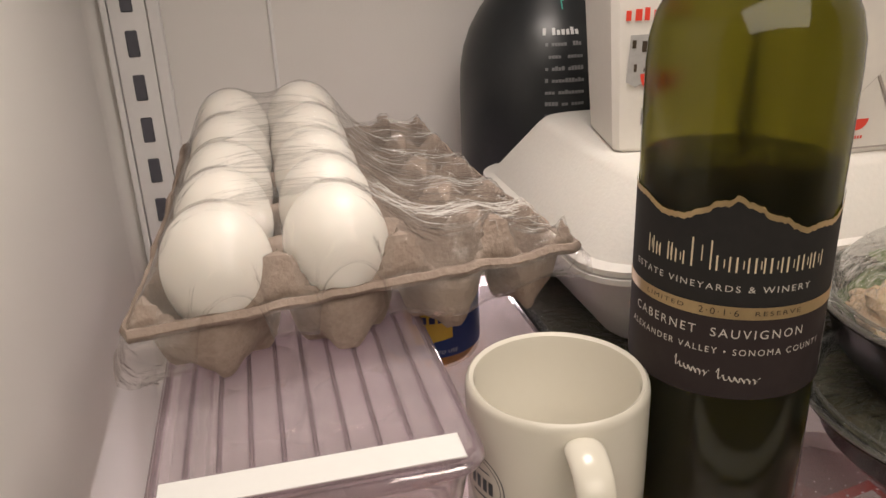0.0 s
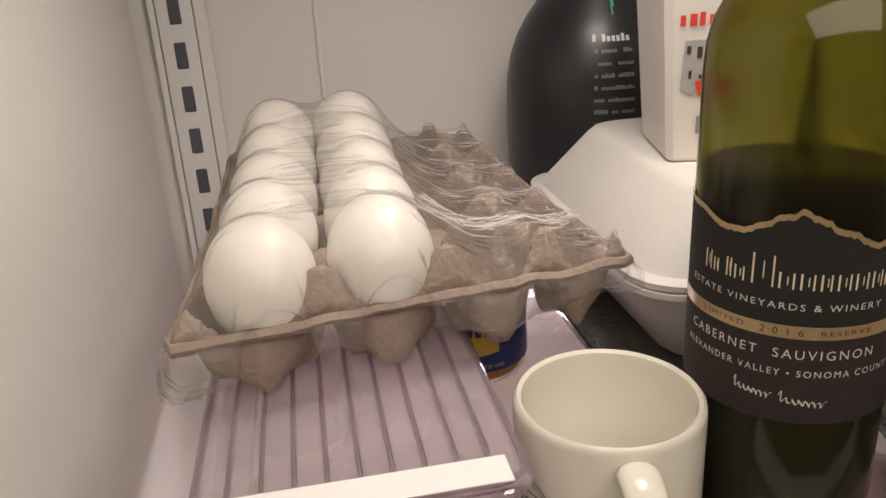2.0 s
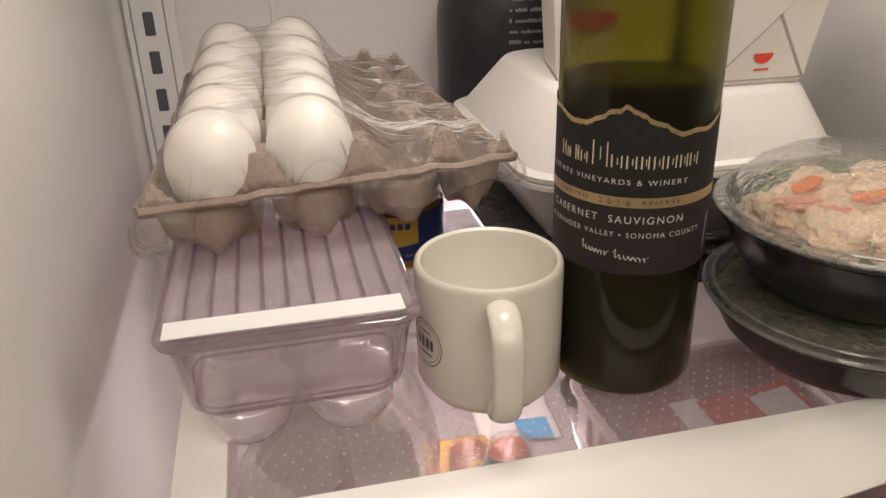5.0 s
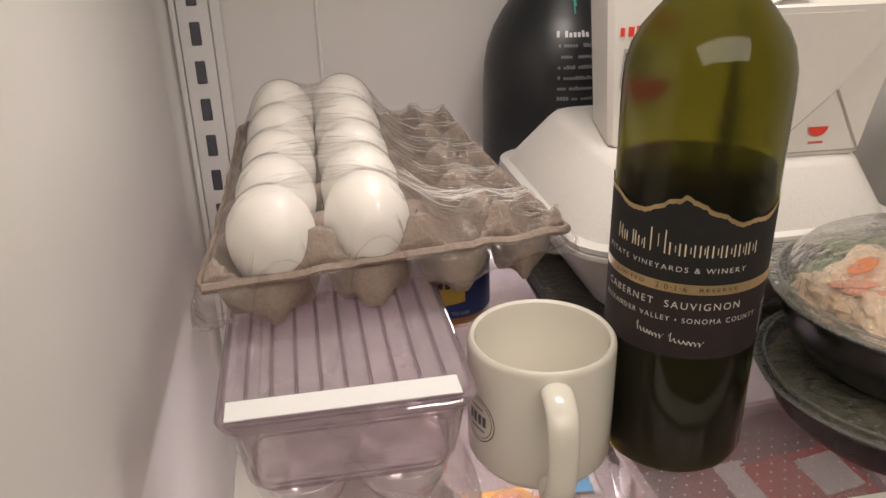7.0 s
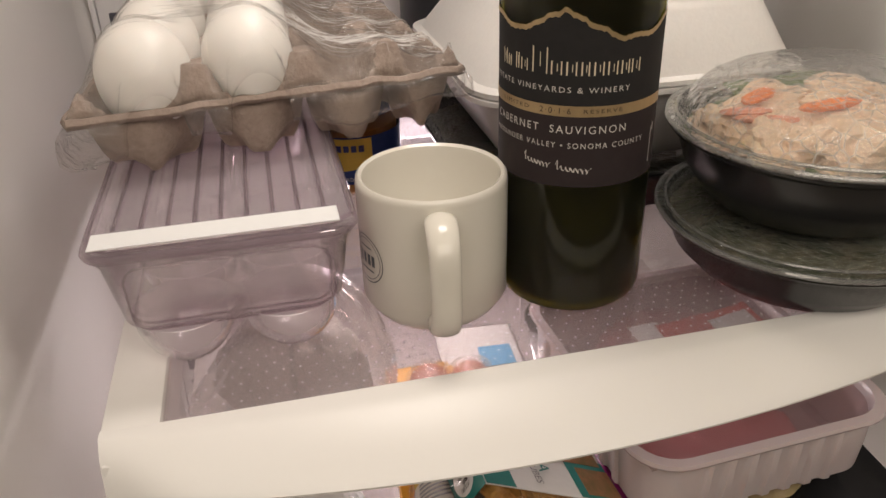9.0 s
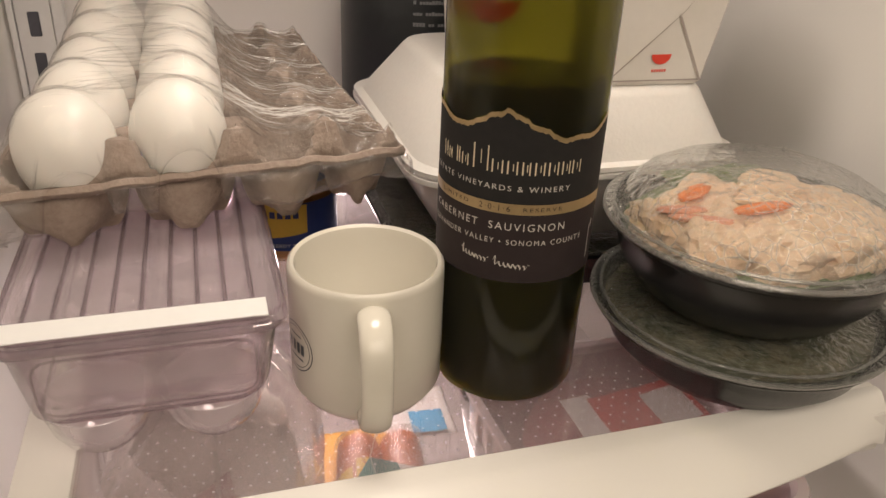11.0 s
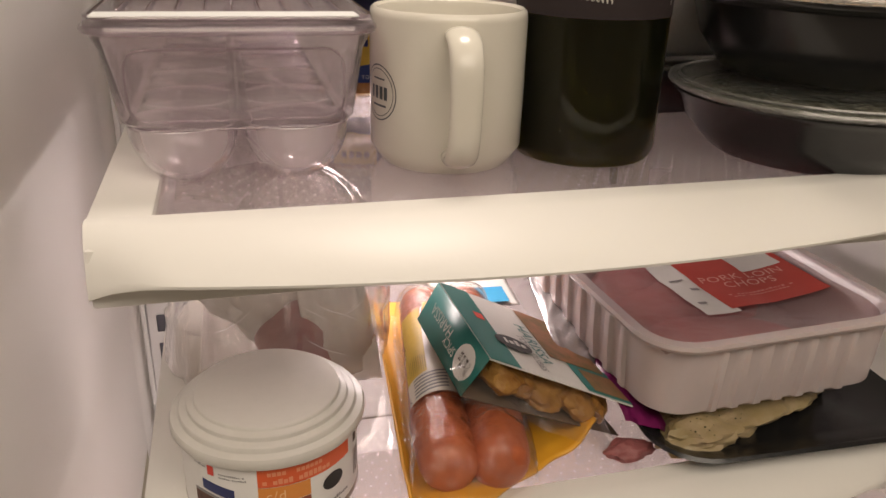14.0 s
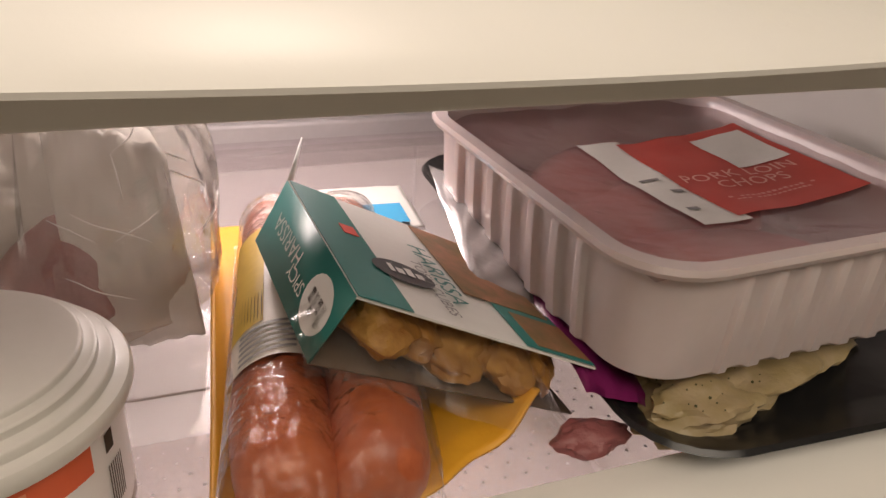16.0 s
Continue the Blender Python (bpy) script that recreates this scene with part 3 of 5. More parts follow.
def mug():
    t = thing("coffee_mug", pose(-0.0745, -0.0005, 0.0004), "cream glazed ceramic coffee mug, empty, with dark badge prints", "mug")
    R, H = 0.0376, 0.0735
    part("body", lathe([(0.0, 0.0035), (0.026, 0.0035), (0.0285, 0.0), (0.031, 0.0002), (0.0335, 0.003), (R - 0.0002, 0.009), (R, 0.03), (R, H - 0.004), (R - 0.0005, H - 0.0012), (R - 0.0018, H),
                        (R - 0.0034, H - 0.0012), (R - 0.004, H - 0.004), (R - 0.0042, 0.012), (R - 0.008, 0.007), (0.0, 0.0062)], 64, False, False), MUG, t)
    d = Vector((math.sin(radians(-7)), -math.cos(radians(-7)), 0))
    path = []
    for s, z in ((-0.002, 0.0655), (0.006, 0.0655), (0.0135, 0.0640), (0.0195, 0.0590), (0.0225, 0.0500), (0.0228, 0.038), (0.0212, 0.0260), (0.0170, 0.0165), (0.0105, 0.0115), (0.004, 0.0110), (-0.002, 0.0125)):
        path.append(Vector((d.x * (R + s), d.y * (R + s), z)))
    side = Vector((-d.y, d.x, 0))
    rings = []
    for i, p in enumerate(path):
        a, b = path[max(i - 1, 0)], path[min(i + 1, len(path) - 1)]
        tt = (b - a).normalized()
        nrm = side.cross(tt).normalized()
        w = 0.0072 + 0.0008 * (abs(i - 5) / 5)
        rings.append([p + w * math.cos(2 * math.pi * k / 14) * side + 0.0042 * math.sin(2 * math.pi * k / 14) * nrm for k in range(14)])
    hnd = part("handle", quads(bmesh.new(), rings, True, True, True), MUG, t)
    sub = hnd.modifiers.new("smooth", "SUBSURF")
    sub.levels = sub.render_levels = 1
    for mid in (-72, 84):
        bm = bmesh.new()
        for r0, r1 in ((0.0125, 0.0131), (0.0108, 0.0112)):
            quads(bm, [[(r * math.cos(k * math.pi / 18), 0.036 + r * math.sin(k * math.pi / 18), 0) for k in range(37)] for r in (r0, r1)], False)
        part("badge", wrapped(merged(bm, bars([(-0.007, -0.0045, 0.033, 0.039), (-0.003, -0.0005, 0.033, 0.039), (0.001, 0.0035, 0.033, 0.039), (0.0045, 0.007, 0.033, 0.039),
                                                (-0.006, 0.006, 0.0295, 0.0305), (-0.005, 0.005, 0.0420, 0.0428)])), R + 0.0003, mid), MUG_PRINT, t, "dark round badge print")
    return t


mug()

# egg bin
BX0, BX1, BY0, BY1 = -0.2310, -0.1170, -0.0440, 0.310


def egg_bin():
    t = thing("egg_bin", pose(0, 0, 0), "clear plastic egg storage bin with ridged lid", "storage bin")
    rings = []
    for z, ins, r in ((0.0685, 0.0, 0.012), (0.060, 0.0035, 0.012), (0.045, 0.0055, 0.012), (0.0300, 0.0075, 0.013), (0.0262, 0.0110, 0.014)):
        rings.append(rrect(BX0 + ins, BX1 - ins, BY0 + ins, BY1 - ins, r, z))
    part("body", quads(bmesh.new(), rings, True, False, True), BIN, t)
    inner = []
    for z, ins, r in ((0.066, 0.0045, 0.010), (0.034, 0.0105, 0.010), (0.0305, 0.014, 0.010)):
        inner.append(rrect(BX0 + ins, BX1 - ins, BY0 + ins, BY1 - ins, r, z))
    part("inner_wall", quads(bmesh.new(), inner), BIN, t)
    part("front_panel_edge", tube([(p[0], BY0 + 0.0055 + (0.060 - p[2]) * 0.13, p[2]) for p in
                                   [(x, 0, z) for x, y, z in [(a, 0, b) for a, b, c in rrect(BX0 + 0.013, BX1 - 0.013, 0.0310, 0.0610, 0.008, 0)]]], 0.0006, 6, True), BIN_EDGE, t)
    part("foot_edge", tube(rrect(BX0 + 0.0105, BX1 - 0.0105, BY0 + 0.0105, BY1 - 0.0105, 0.013, 0.0270), 0.0009, 6, True), BIN_EDGE, t)
    part("rim", tube(rrect(BX0, BX1, BY0, BY1, 0.012, 0.0690), 0.0021, 8, True), BIN_EDGE, t, "thick clear rim")
    cup = None
    for j in range(7):
        for i in range(2):
            c = ((BX0 + BX1) / 2 + (i - 0.5) * 0.049, BY0 + 0.0285 + j * 0.0475, 0.0262)
            if cup is None:
                cup = part("egg_cup", lathe([(0.0, -0.0257), (0.0075, -0.0250), (0.0135, -0.0222), (0.0180, -0.0176), (0.0212, -0.0118), (0.0230, -0.0058), (0.0236, 0.0), (0.0240, 0.0014), (0.0243, 0.0010)], 32, False, False), CUP, t)
                cup.location = c
            else:
                o = new("egg_cup", cup.data)
                o.parent, o.location = t, c
    # lid: a plate with fine ridges, a step round its edge and the white strip at its front
    lid = part("lid", box(BX0 + 0.001, BX1 - 0.001, BY0 + 0.001, BY1, 0.0705, 0.0735, 0.0012, 2), LID_BIN, t, "ridged clear lid")
    part("lid_edge", tube(rrect(BX0 + 0.0012, BX1 - 0.0012, BY0 + 0.0012, BY1, 0.011, 0.0735), 0.0012, 6, True), BIN_EDGE, lid)
    rib = None
    for i in range(9):
        x = BX0 + 0.012 + i * 0.0112
        if rib is None:
            rib = part("rib", box(-0.0009, 0.0009, -0.028, 0.300, 0.0737, 0.0752, 0.0006, 1), BIN_EDGE, lid)
            rib.location.x = x
        else:
            o = new("rib", rib.data)
            o.parent, o.location = lid, (x, 0, 0)
    part("label_strip", box(BX0 + 0.0035, BX1 - 0.0070, BY0 + 0.0005, -0.0290, 0.0739, 0.0747, 0.0003, 1), STRIP, lid, "blank white strip")
    return t


egg_bin()

# egg tray and eggs: a pulp tray of four by five cups, spread at its front and lifting at its rear
NC, NR = 4, 5
TRAY_FRONT = ((-0.2365, 0.0200), (-0.0470, 0.0500))
TRAY_REAR = ((-0.2270, 0.2630), (-0.0730, 0.2640))
COLS_FRONT = (0.0, 0.300, 0.575, 0.810, 1.0)
COLS_REAR = (0.0, 0.360, 0.620, 0.835, 1.0)
LIP_Z = 0.1085


def tray_xy(u, v):
    """Place on the plan of column u (0 to 4) and row v (0 to 5)."""
    k = v / NR
    i = min(NC - 1, max(0, int(u)))
    e = u - i
    f = (COLS_FRONT[i] + (COLS_FRONT[i + 1] - COLS_FRONT[i]) * e) * (1 - k) + (COLS_REAR[i] + (COLS_REAR[i + 1] - COLS_REAR[i]) * e) * k
    ax, ay = (TRAY_FRONT[0][j] * (1 - k) + TRAY_REAR[0][j] * k for j in (0, 1))
    bx, by = (TRAY_FRONT[1][j] * (1 - k) + TRAY_REAR[1][j] * k for j in (0, 1))
    return ax + (bx - ax) * f, ay + (by - ay) * f


def tray_lift(v):
    """The tray curls up towards its rear."""
    return 0.0125 * max(0.0, (v - 2.0) / 3.0) ** 1.5


def tray_height(u, v):
    du, dv = min(u, NC - 1e-6) % 1.0 - 0.5, min(v, NR - 1e-6) % 1.0 - 0.5
    d = (abs(du) ** 2.6 + abs(dv) ** 2.6) ** (1 / 2.6)
    z = -0.0310 * min(1.0, 1.12 * (1 - min(1.0, d / 0.50) ** 5.5))
    pu, pv = min(max(round(u), 0.16), NC - 0.16), min(max(round(v), 0.20), NR - 0.20)
    p = math.hypot((u - pu) * 1.05, v - pv)
    high = 0.0165 if pv < 0.5 else 0.0080
    if pu < 0.5 or pu > NC - 0.5:
        high *= 0.62
    k = max(0.0, 1 - p / (0.44 if pv < 0.5 else 0.38))
    post = high * min(1.0, 1.35 * k * (1.35 - 0.35 * k))
    edge = min(u, NC - u, v, NR - v)
    return z + post * min(1.0, max(0.0, edge) / 0.10)


def tray_point(u, v, dz=0.0):
    x, y = tray_xy(u, v)
    wob = 0.0013 * noise.noise((x * 55, y * 55, 1.0))
    lip = 0.0016 * noise.noise((x * 38, y * 38, 7.0))
    return (x + wob, y + lip, LIP_Z + tray_lift(v) + tray_height(u, v) + 0.0016 * noise.noise((x * 70, y * 70, 3.0)) + 0.0004 * noise.noise((x * 420, y * 420, 5.0)) + dz)


def egg_tray():
    t = thing("egg_tray", Matrix(), "grey moulded pulp egg tray, half empty, resting on a clear bin", "egg tray")
    o = part("pulp_tray", sheet(112, 140, lambda i, j: tray_point(i * NC, j * NR)), PULP, t)
    thick(o, 0.0021, 0)
    # rolled lip round the edge
    path, n = [], 70
    for k in range(n):
        path.append((k / n * NC, 0.0, 0, -1))
    for k in range(n):
        path.append((NC, k / n * NR, 1, 0))
    for k in range(n):
        path.append((NC * (1 - k / n), NR, 0, 1))
    for k in range(n):
        path.append((0.0, NR * (1 - k / n), -1, 0))
    rings = []
    for out, dz in ((0.0, 0.0), (0.0020, 0.0002), (0.0030, -0.0014), (0.0022, -0.0034)):
        ring = []
        for u, v, dx, dy in path:
            x, y, z = tray_point(u, v)
            w = 0.0008 * noise.noise((x * 60, y * 60, 5.0))
            ring.append((x + dx * (out + w), y + dy * (out + w), z + dz * (1 + 0.5 * noise.noise((x * 45, y * 45, 9.0)))))
        rings.append(ring)
    thick(part("lip", quads(bmesh.new(), rings), PULP, t), 0.0016, 0)
    return t


egg_tray()


def egg():
    t = thing("egg", Matrix(), "white egg standing in a pulp tray under plastic wrap", "egg", "eggs in the tray")
    L, W = 0.0280, 0.0223
    prof = []
    for i in range(25):
        a = math.pi * i / 24
        z = -L * math.cos(a)
        prof.append((max(1e-5, W * math.sin(a) * (1 - 0.075 * math.cos(a))), z))
    part("shell", lathe(prof, 40, False, False), EGG, t)
    return t


first_egg = egg()
rnd = random.Random(8)
EGG_AT = []
for j in range(NR):
    for i in range(2):
        x, y = tray_xy(i + 0.5, j + 0.5)
        x += (0.004 if i == 0 else -0.001)
        y -= (0.0035 if j == 0 else 0.0)
        z = (0.1188 if i == 0 else 0.1200) + tray_lift(j + 0.9) * 0.9
        EGG_AT.append((x, y, z))
        m = pose(x, y, z + rnd.uniform(-.0006, .0006), rnd.uniform(-5, 5), rnd.uniform(-5, 5), rnd.uniform(0, 360))
        if i == j == 0:
            first_egg.matrix_basis = m
        else:
            copy_thing(first_egg, m)


def film():
    t = thing("plastic_wrap", Matrix(), "crinkled clear plastic wrap stretched over the egg tray", "plastic wrap")
    # a skin pulled taut over posts and eggs: lifted wherever something stands under it, slack between
    NU, NV = 96, 116
    base = np.zeros((NV + 1, NU + 1))
    px, py = np.zeros_like(base), np.zeros_like(base)
    for j in range(NV + 1):
        for i in range(NU + 1):
            x, y, z = tray_point(i / NU * NC, j / NV * NR)
            px[j, i], py[j, i], base[j, i] = x, y, z + 0.0020
    for x, y, z in EGG_AT:
        q = ((px - x) ** 2 + (py - y) ** 2) / 0.0236 ** 2
        base = np.maximum(base, np.where(q < 1, z + 0.0005 + 0.0290 * np.sqrt(np.clip(1 - q, 0, 1)), 0.0))
    skin = base.copy()
    for k in range(420):
        near = skin.copy()
        near[1:-1, 1:-1] = (skin[2:, 1:-1] + skin[:-2, 1:-1]) * 0.21 + (skin[1:-1, 2:] + skin[1:-1, :-2]) * 0.29
        skin = np.maximum(base, near)
    MU = 20

    def wrinkle(x, y):
        bare = min(1.0, max(0.0, (x + 0.145) / 0.03))
        r = noise.noise((x * 16, y * 70, 2.0))
        ridge = (1 - abs(noise.noise((x * 9 + y * 6, y * 95, 11.0)))) ** 6
        return (0.0002 + 0.0009 * bare) * r + (0.0002 + 0.0016 * bare) * ridge + (0.0001 + 0.0005 * bare) * noise.noise((x * 60, y * 210, 4.0))

    def f(i, j):
        """Grid point; past the tray's edge the wrap hangs over the lip and tucks under."""
        ii, jj = min(max(i, 0), NU), min(max(j, 0), NV)
        x, y, z = px[jj, ii], py[jj, ii], skin[jj, ii]
        w = wrinkle(x, y)
        oi, oj = i - ii, j - jj
        k = max(abs(oi), abs(oj)) / MU
        if k == 0:
            return (x, y, z + w)
        dx, dy = (oi > 0) - (oi < 0), (oj > 0) - (oj < 0)
        sway = noise.noise((x * 24, y * 24, 6.0))
        crimp = noise.noise((x * 75, y * 75, k * 2.0)) + 0.9 * abs(noise.noise((x * 150, y * 150, k * 5.0))) + 0.5 * noise.noise((x * 300, y * 300, k * 9.0))
        deep = 0.0190 + 0.0090 * sway + 0.006 * max(0.0, (-0.19 - x) / 0.04)
        out = 0.0042 * min(1.0, k * 4) + 0.0020 * math.sin(k * 3.1) - 0.026 * max(0.0, k - 0.55) + 0.0026 * crimp * k
        zz = z - deep * min(1.0, k * 1.5) - 0.004 * max(0.0, k - 0.66) + 0.0022 * crimp * k
        return (x + dx * out, y + dy * out, max(zz, 0.0768))
    rings = [[f(i, j) for i in range(-MU, NU + MU + 1)] for j in range(-MU, NV + MU + 1)]
    part("film", quads(bmesh.new(), rings, False), FILM, t)
    # fine creases drawn tight across the tray and over the eggs, their glint put into white colour
    rc = random.Random(21)
    bms = []
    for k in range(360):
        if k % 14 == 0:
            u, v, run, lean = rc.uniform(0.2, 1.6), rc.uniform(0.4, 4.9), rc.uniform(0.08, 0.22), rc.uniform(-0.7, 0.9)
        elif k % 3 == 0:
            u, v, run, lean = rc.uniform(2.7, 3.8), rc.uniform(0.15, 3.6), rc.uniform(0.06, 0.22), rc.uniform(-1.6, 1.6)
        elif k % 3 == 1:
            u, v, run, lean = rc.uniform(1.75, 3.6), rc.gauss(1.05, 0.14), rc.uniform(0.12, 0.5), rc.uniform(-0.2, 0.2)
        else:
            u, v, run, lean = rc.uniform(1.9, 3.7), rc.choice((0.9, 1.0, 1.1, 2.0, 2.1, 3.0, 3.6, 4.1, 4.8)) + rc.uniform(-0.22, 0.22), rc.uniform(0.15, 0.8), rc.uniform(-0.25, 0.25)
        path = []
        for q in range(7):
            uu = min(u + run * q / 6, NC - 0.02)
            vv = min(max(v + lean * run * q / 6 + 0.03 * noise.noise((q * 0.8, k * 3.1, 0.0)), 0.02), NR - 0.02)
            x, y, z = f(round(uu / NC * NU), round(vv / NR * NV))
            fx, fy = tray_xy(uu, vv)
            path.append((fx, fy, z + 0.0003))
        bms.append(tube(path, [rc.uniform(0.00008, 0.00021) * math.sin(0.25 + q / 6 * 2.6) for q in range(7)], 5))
    c = part("crease_glints", merged(*bms), CREASE, t, "white crease lines with painted glint")
    c["kind"] = "stuff"
    return t


film()

# foam clamshell on a dark tray, cartons on top
def black_tray(m, w, d, h, label, lid):
    t = thing("takeout_tray", m, label, "food container")
    rings = [rrect(0.018, w - 0.018, 0.018, d - 0.018, 0.02, 0.0), rrect(0.014, w - 0.014, 0.014, d - 0.014, 0.022, 0.004), rrect(0.005, w - 0.005, 0.005, d - 0.005, 0.026, h - 0.002),
             rrect(0.0, w, 0.0, d, 0.028, h), rrect(0.0, w, 0.0, d, 0.028, h + 0.002), rrect(0.007, w - 0.007, 0.007, d - 0.007, 0.024, h + 0.001), rrect(0.018, w - 0.018, 0.018, d - 0.018, 0.02, 0.006)]
    part("base", quads(bmesh.new(), rings, True, True, True), BLACK_PLASTIC, t)
    if lid:
        part("food", sheet(30, 24, lambda i, j: (0.012 + i * (w - 0.024), 0.012 + j * (d - 0.024), h - 0.006 + 0.004 * noise.noise((i * 9, j * 9, 1.0)))), DARK_FOOD, t)
        part("lid", quads(bmesh.new(), [rrect(0.001, w - 0.001, 0.001, d - 0.001, 0.027, h + 0.003), rrect(0.012, w - 0.012, 0.012, d - 0.012, 0.022, h + 0.006)], True, False, True), LID_STEAMED, t, "misted clear lid")
    return t


black_tray(pose(-0.040, 0.052, 0.0004), 0.235, 0.20, 0.028, "black plastic takeout tray with misted clear lid", True)


def clamshell():
    t = thing("foam_clamshell", pose(0, 0, 0.0358), "closed white foam takeout clamshell box", "food box")
    x0, x1, y0, y1 = -0.036, 0.178, 0.050, 0.262
    lower = [rrect(x0 + .030, x1 - .030, y0 + .022, y1 - .030, .022, 0.0), rrect(x0 + .026, x1 - .026, y0 + .018, y1 - .026, .024, 0.003), rrect(x0 + .006, x1 - .006, y0 + .005, y1 - .006, .03, 0.044),
             rrect(x0, x1, y0, y1, .03, 0.0455), rrect(x0, x1, y0, y1, .03, 0.0485), rrect(x0 + .006, x1 - .006, y0 + .006, y1 - .006, .028, 0.0488)]
    part("base", quads(bmesh.new(), lower, True, True, True), FOAM, t)
    upper = [rrect(x0 + .004, x1 - .004, y0 + .004, y1 - .004, .03, 0.0493), rrect(x0 + .0005, x1 - .0005, y0 + .0005, y1 - .0005, .03, 0.0496), rrect(x0 + .0005, x1 - .0005, y0 + .0005, y1 - .0005, .03, 0.0525),
             rrect(x0 + .006, x1 - .006, y0 + .005, y1 - .006, .03, 0.0540), rrect(x0 + .029, x1 - .029, y0 + .0125, y1 - .033, .026, 0.0895), rrect(x0 + .032, x1 - .032, y0 + .0155, y1 - .036, .024, 0.0925),
             rrect(x0 + .037, x1 - .037, y0 + .020, y1 - .041, .020, 0.0938)]
    part("lid", quads(bmesh.new(), upper, True, True, True), FOAM, t)
    return t


clamshell()


def pail(m, wb, wt, db, dt, h, label, front):
    """A folded paperboard carton, wider at its top."""
    t = thing("takeout_carton", m, label, "food carton", "takeout cartons")
    ring = lambda w, d, z, e=0.0: [(-w / 2 + e, -d / 2, z), (w / 2 - e, -d / 2, z), (w / 2, -d / 2 + e, z), (w / 2, d / 2 - e, z), (w / 2 - e, d / 2, z), (-w / 2 + e, d / 2, z), (-w / 2, d / 2 - e, z), (-w / 2, -d / 2 + e, z)]
    part("carton", quads(bmesh.new(), [ring(wb - .003, db - .003, 0, .003), ring(wb, db, .002, .003), ring(wt, dt, h, .004)], True, True, False), PAIL, t, "", False)
    # top flaps: two roofs leaning in
    for s in (-1, 1):
        part("flap", moved(box(-wt / 2 + .003, wt / 2 - .003, 0, dt * 0.52, 0, .0007), Matrix.Translation((0, s * dt / 2, h)) @ Matrix.Rotation(radians(180 if s > 0 else 0), 4, "Z") @ Matrix.Rotation(radians(11), 4, "X")), PAIL, t, "", False)
    for s in (-1, 1):
        part("flap", moved(box(-dt / 2 + .004, dt / 2 - .004, 0, wt * 0.30, 0, .0007), Matrix.Translation((s * wt / 2, 0, h)) @ Matrix.Rotation(radians(90 if s > 0 else -90), 4, "Z") @ Matrix.Rotation(radians(22), 4, "X")), PAIL, t, "", False)
    slope = math.atan2((dt - db) / 2, h)
    place = Matrix.Translation((0, -db / 2 - .0006, .002)) @ Matrix.Rotation(radians(90) + slope, 4, "X")
    front(t, place)
    return t


def bowl_print(s):
    bm = bmesh.new()
    top = [(-s, 0, 0)] + [(s * math.cos(math.pi + k * math.pi / 14), s * 0.95 * math.sin(math.pi + k * math.pi / 14), 0) for k in range(15)]
    bm.faces.new([bm.verts.new(p) for p in top[1:]])
    return bm


def folded_front(t, place):
    # overlapping fold of the front panel with its edges
    def line(a, b, w=0.0009):
        d = (Vector(b) - Vector(a)).normalized()
        n = Vector((-d.y, d.x)) * w / 2
        bm = bmesh.new()
        bm.faces.new([bm.verts.new((*(p), 0.0002)) for p in (Vector(a) - n, Vector(b) - n, Vector(b) + n, Vector(a) + n)])
        return bm
    part("fold", moved(merged(line((-0.031, 0.001), (0.0085, 0.040)), line((0.0085, 0.040), (0.026, 0.064)), line((0.0075, 0.038), (0.0285, 0.001), 0.0013), line((-0.030, 0.0012), (0.029, 0.0012))), place), PAIL_EDGE, t)
    bm = bmesh.new()
    bm.faces.new([bm.verts.new(p) for p in ((-0.036, 0.012, 0.0009), (-0.031, 0.003, 0.0009), (0.0085, 0.0412, 0.0009), (0.026, 0.065, 0.0009), (0.012, 0.082, 0.0009), (-0.040, 0.082, 0.0009))])
    thick(part("panel_flap", moved(bm, place), PAIL, t, "", False), 0.0007, 1)
    part("bowl_print", moved(moved(bowl_print(0.0062), Matrix.Translation((0.0005, 0.0165, 0.0003))), place), RED_PRINT, t, "red bowl print")
    part("red_mark", moved(moved(bars([(-0.004 + k * 0.0016, -0.0029 + k * 0.0016, 0, 0.0016) for k in range(6)]), Matrix.Translation((-0.0002, 0.0062, 0.0003))), place), RED_PRINT, t)


def print_front(t, place):
    rows = [(-0.0310 + k * 0.0046, -0.0284 + k * 0.0046 + 0.0008 * (k % 2), 0.0665, 0.0715 + 0.0006 * (k % 3)) for k in range(8)]
    part("red_mark", moved(moved(bars(rows), Matrix.Translation((0, 0, 0.0003))), place), RED_PRINT, t, "red lettering block")
    bm = bmesh.new()
    bm.faces.new([bm.verts.new(p) for p in ((-0.029, 0.036, 0.0003), (-0.024, 0.033, 0.0003), (-0.006, 0.045, 0.0003), (-0.004, 0.060, 0.0003), (-0.028, 0.0595, 0.0003))])
    part("music_print", moved(bm, place), mat("light_grey_print", (0.42, 0.41, 0.40), 0.5, grain=0.3), t, "grey patterned print")
    part("note_print", moved(moved(bars([(-0.027, -0.025, 0.053, 0.057), (-0.022, -0.0195, 0.051, 0.0565), (-0.0255, -0.024, 0.041, 0.045), (-0.018, -0.0165, 0.046, 0.050), (-0.013, -0.011, 0.052, 0.057), (-0.0205, -0.019, 0.041, 0.043)]),
                                Matrix.Translation((0, 0, 0.0006))), place), DARK_PRINT, t)
    part("bowl_print", moved(moved(bowl_print(0.013), Matrix.Translation((-0.009, 0.040, 0.0007))), place), RED_PRINT, t, "red bowl print")
    part("stroke_print", moved(moved(bars([(-0.020, -0.018, 0.013, 0.022), (-0.017, -0.013, 0.011, 0.013), (-0.015, -0.0135, 0.013, 0.020)]), Matrix.Translation((0, 0, 0.0004))), place), GREY_PRINT, t)


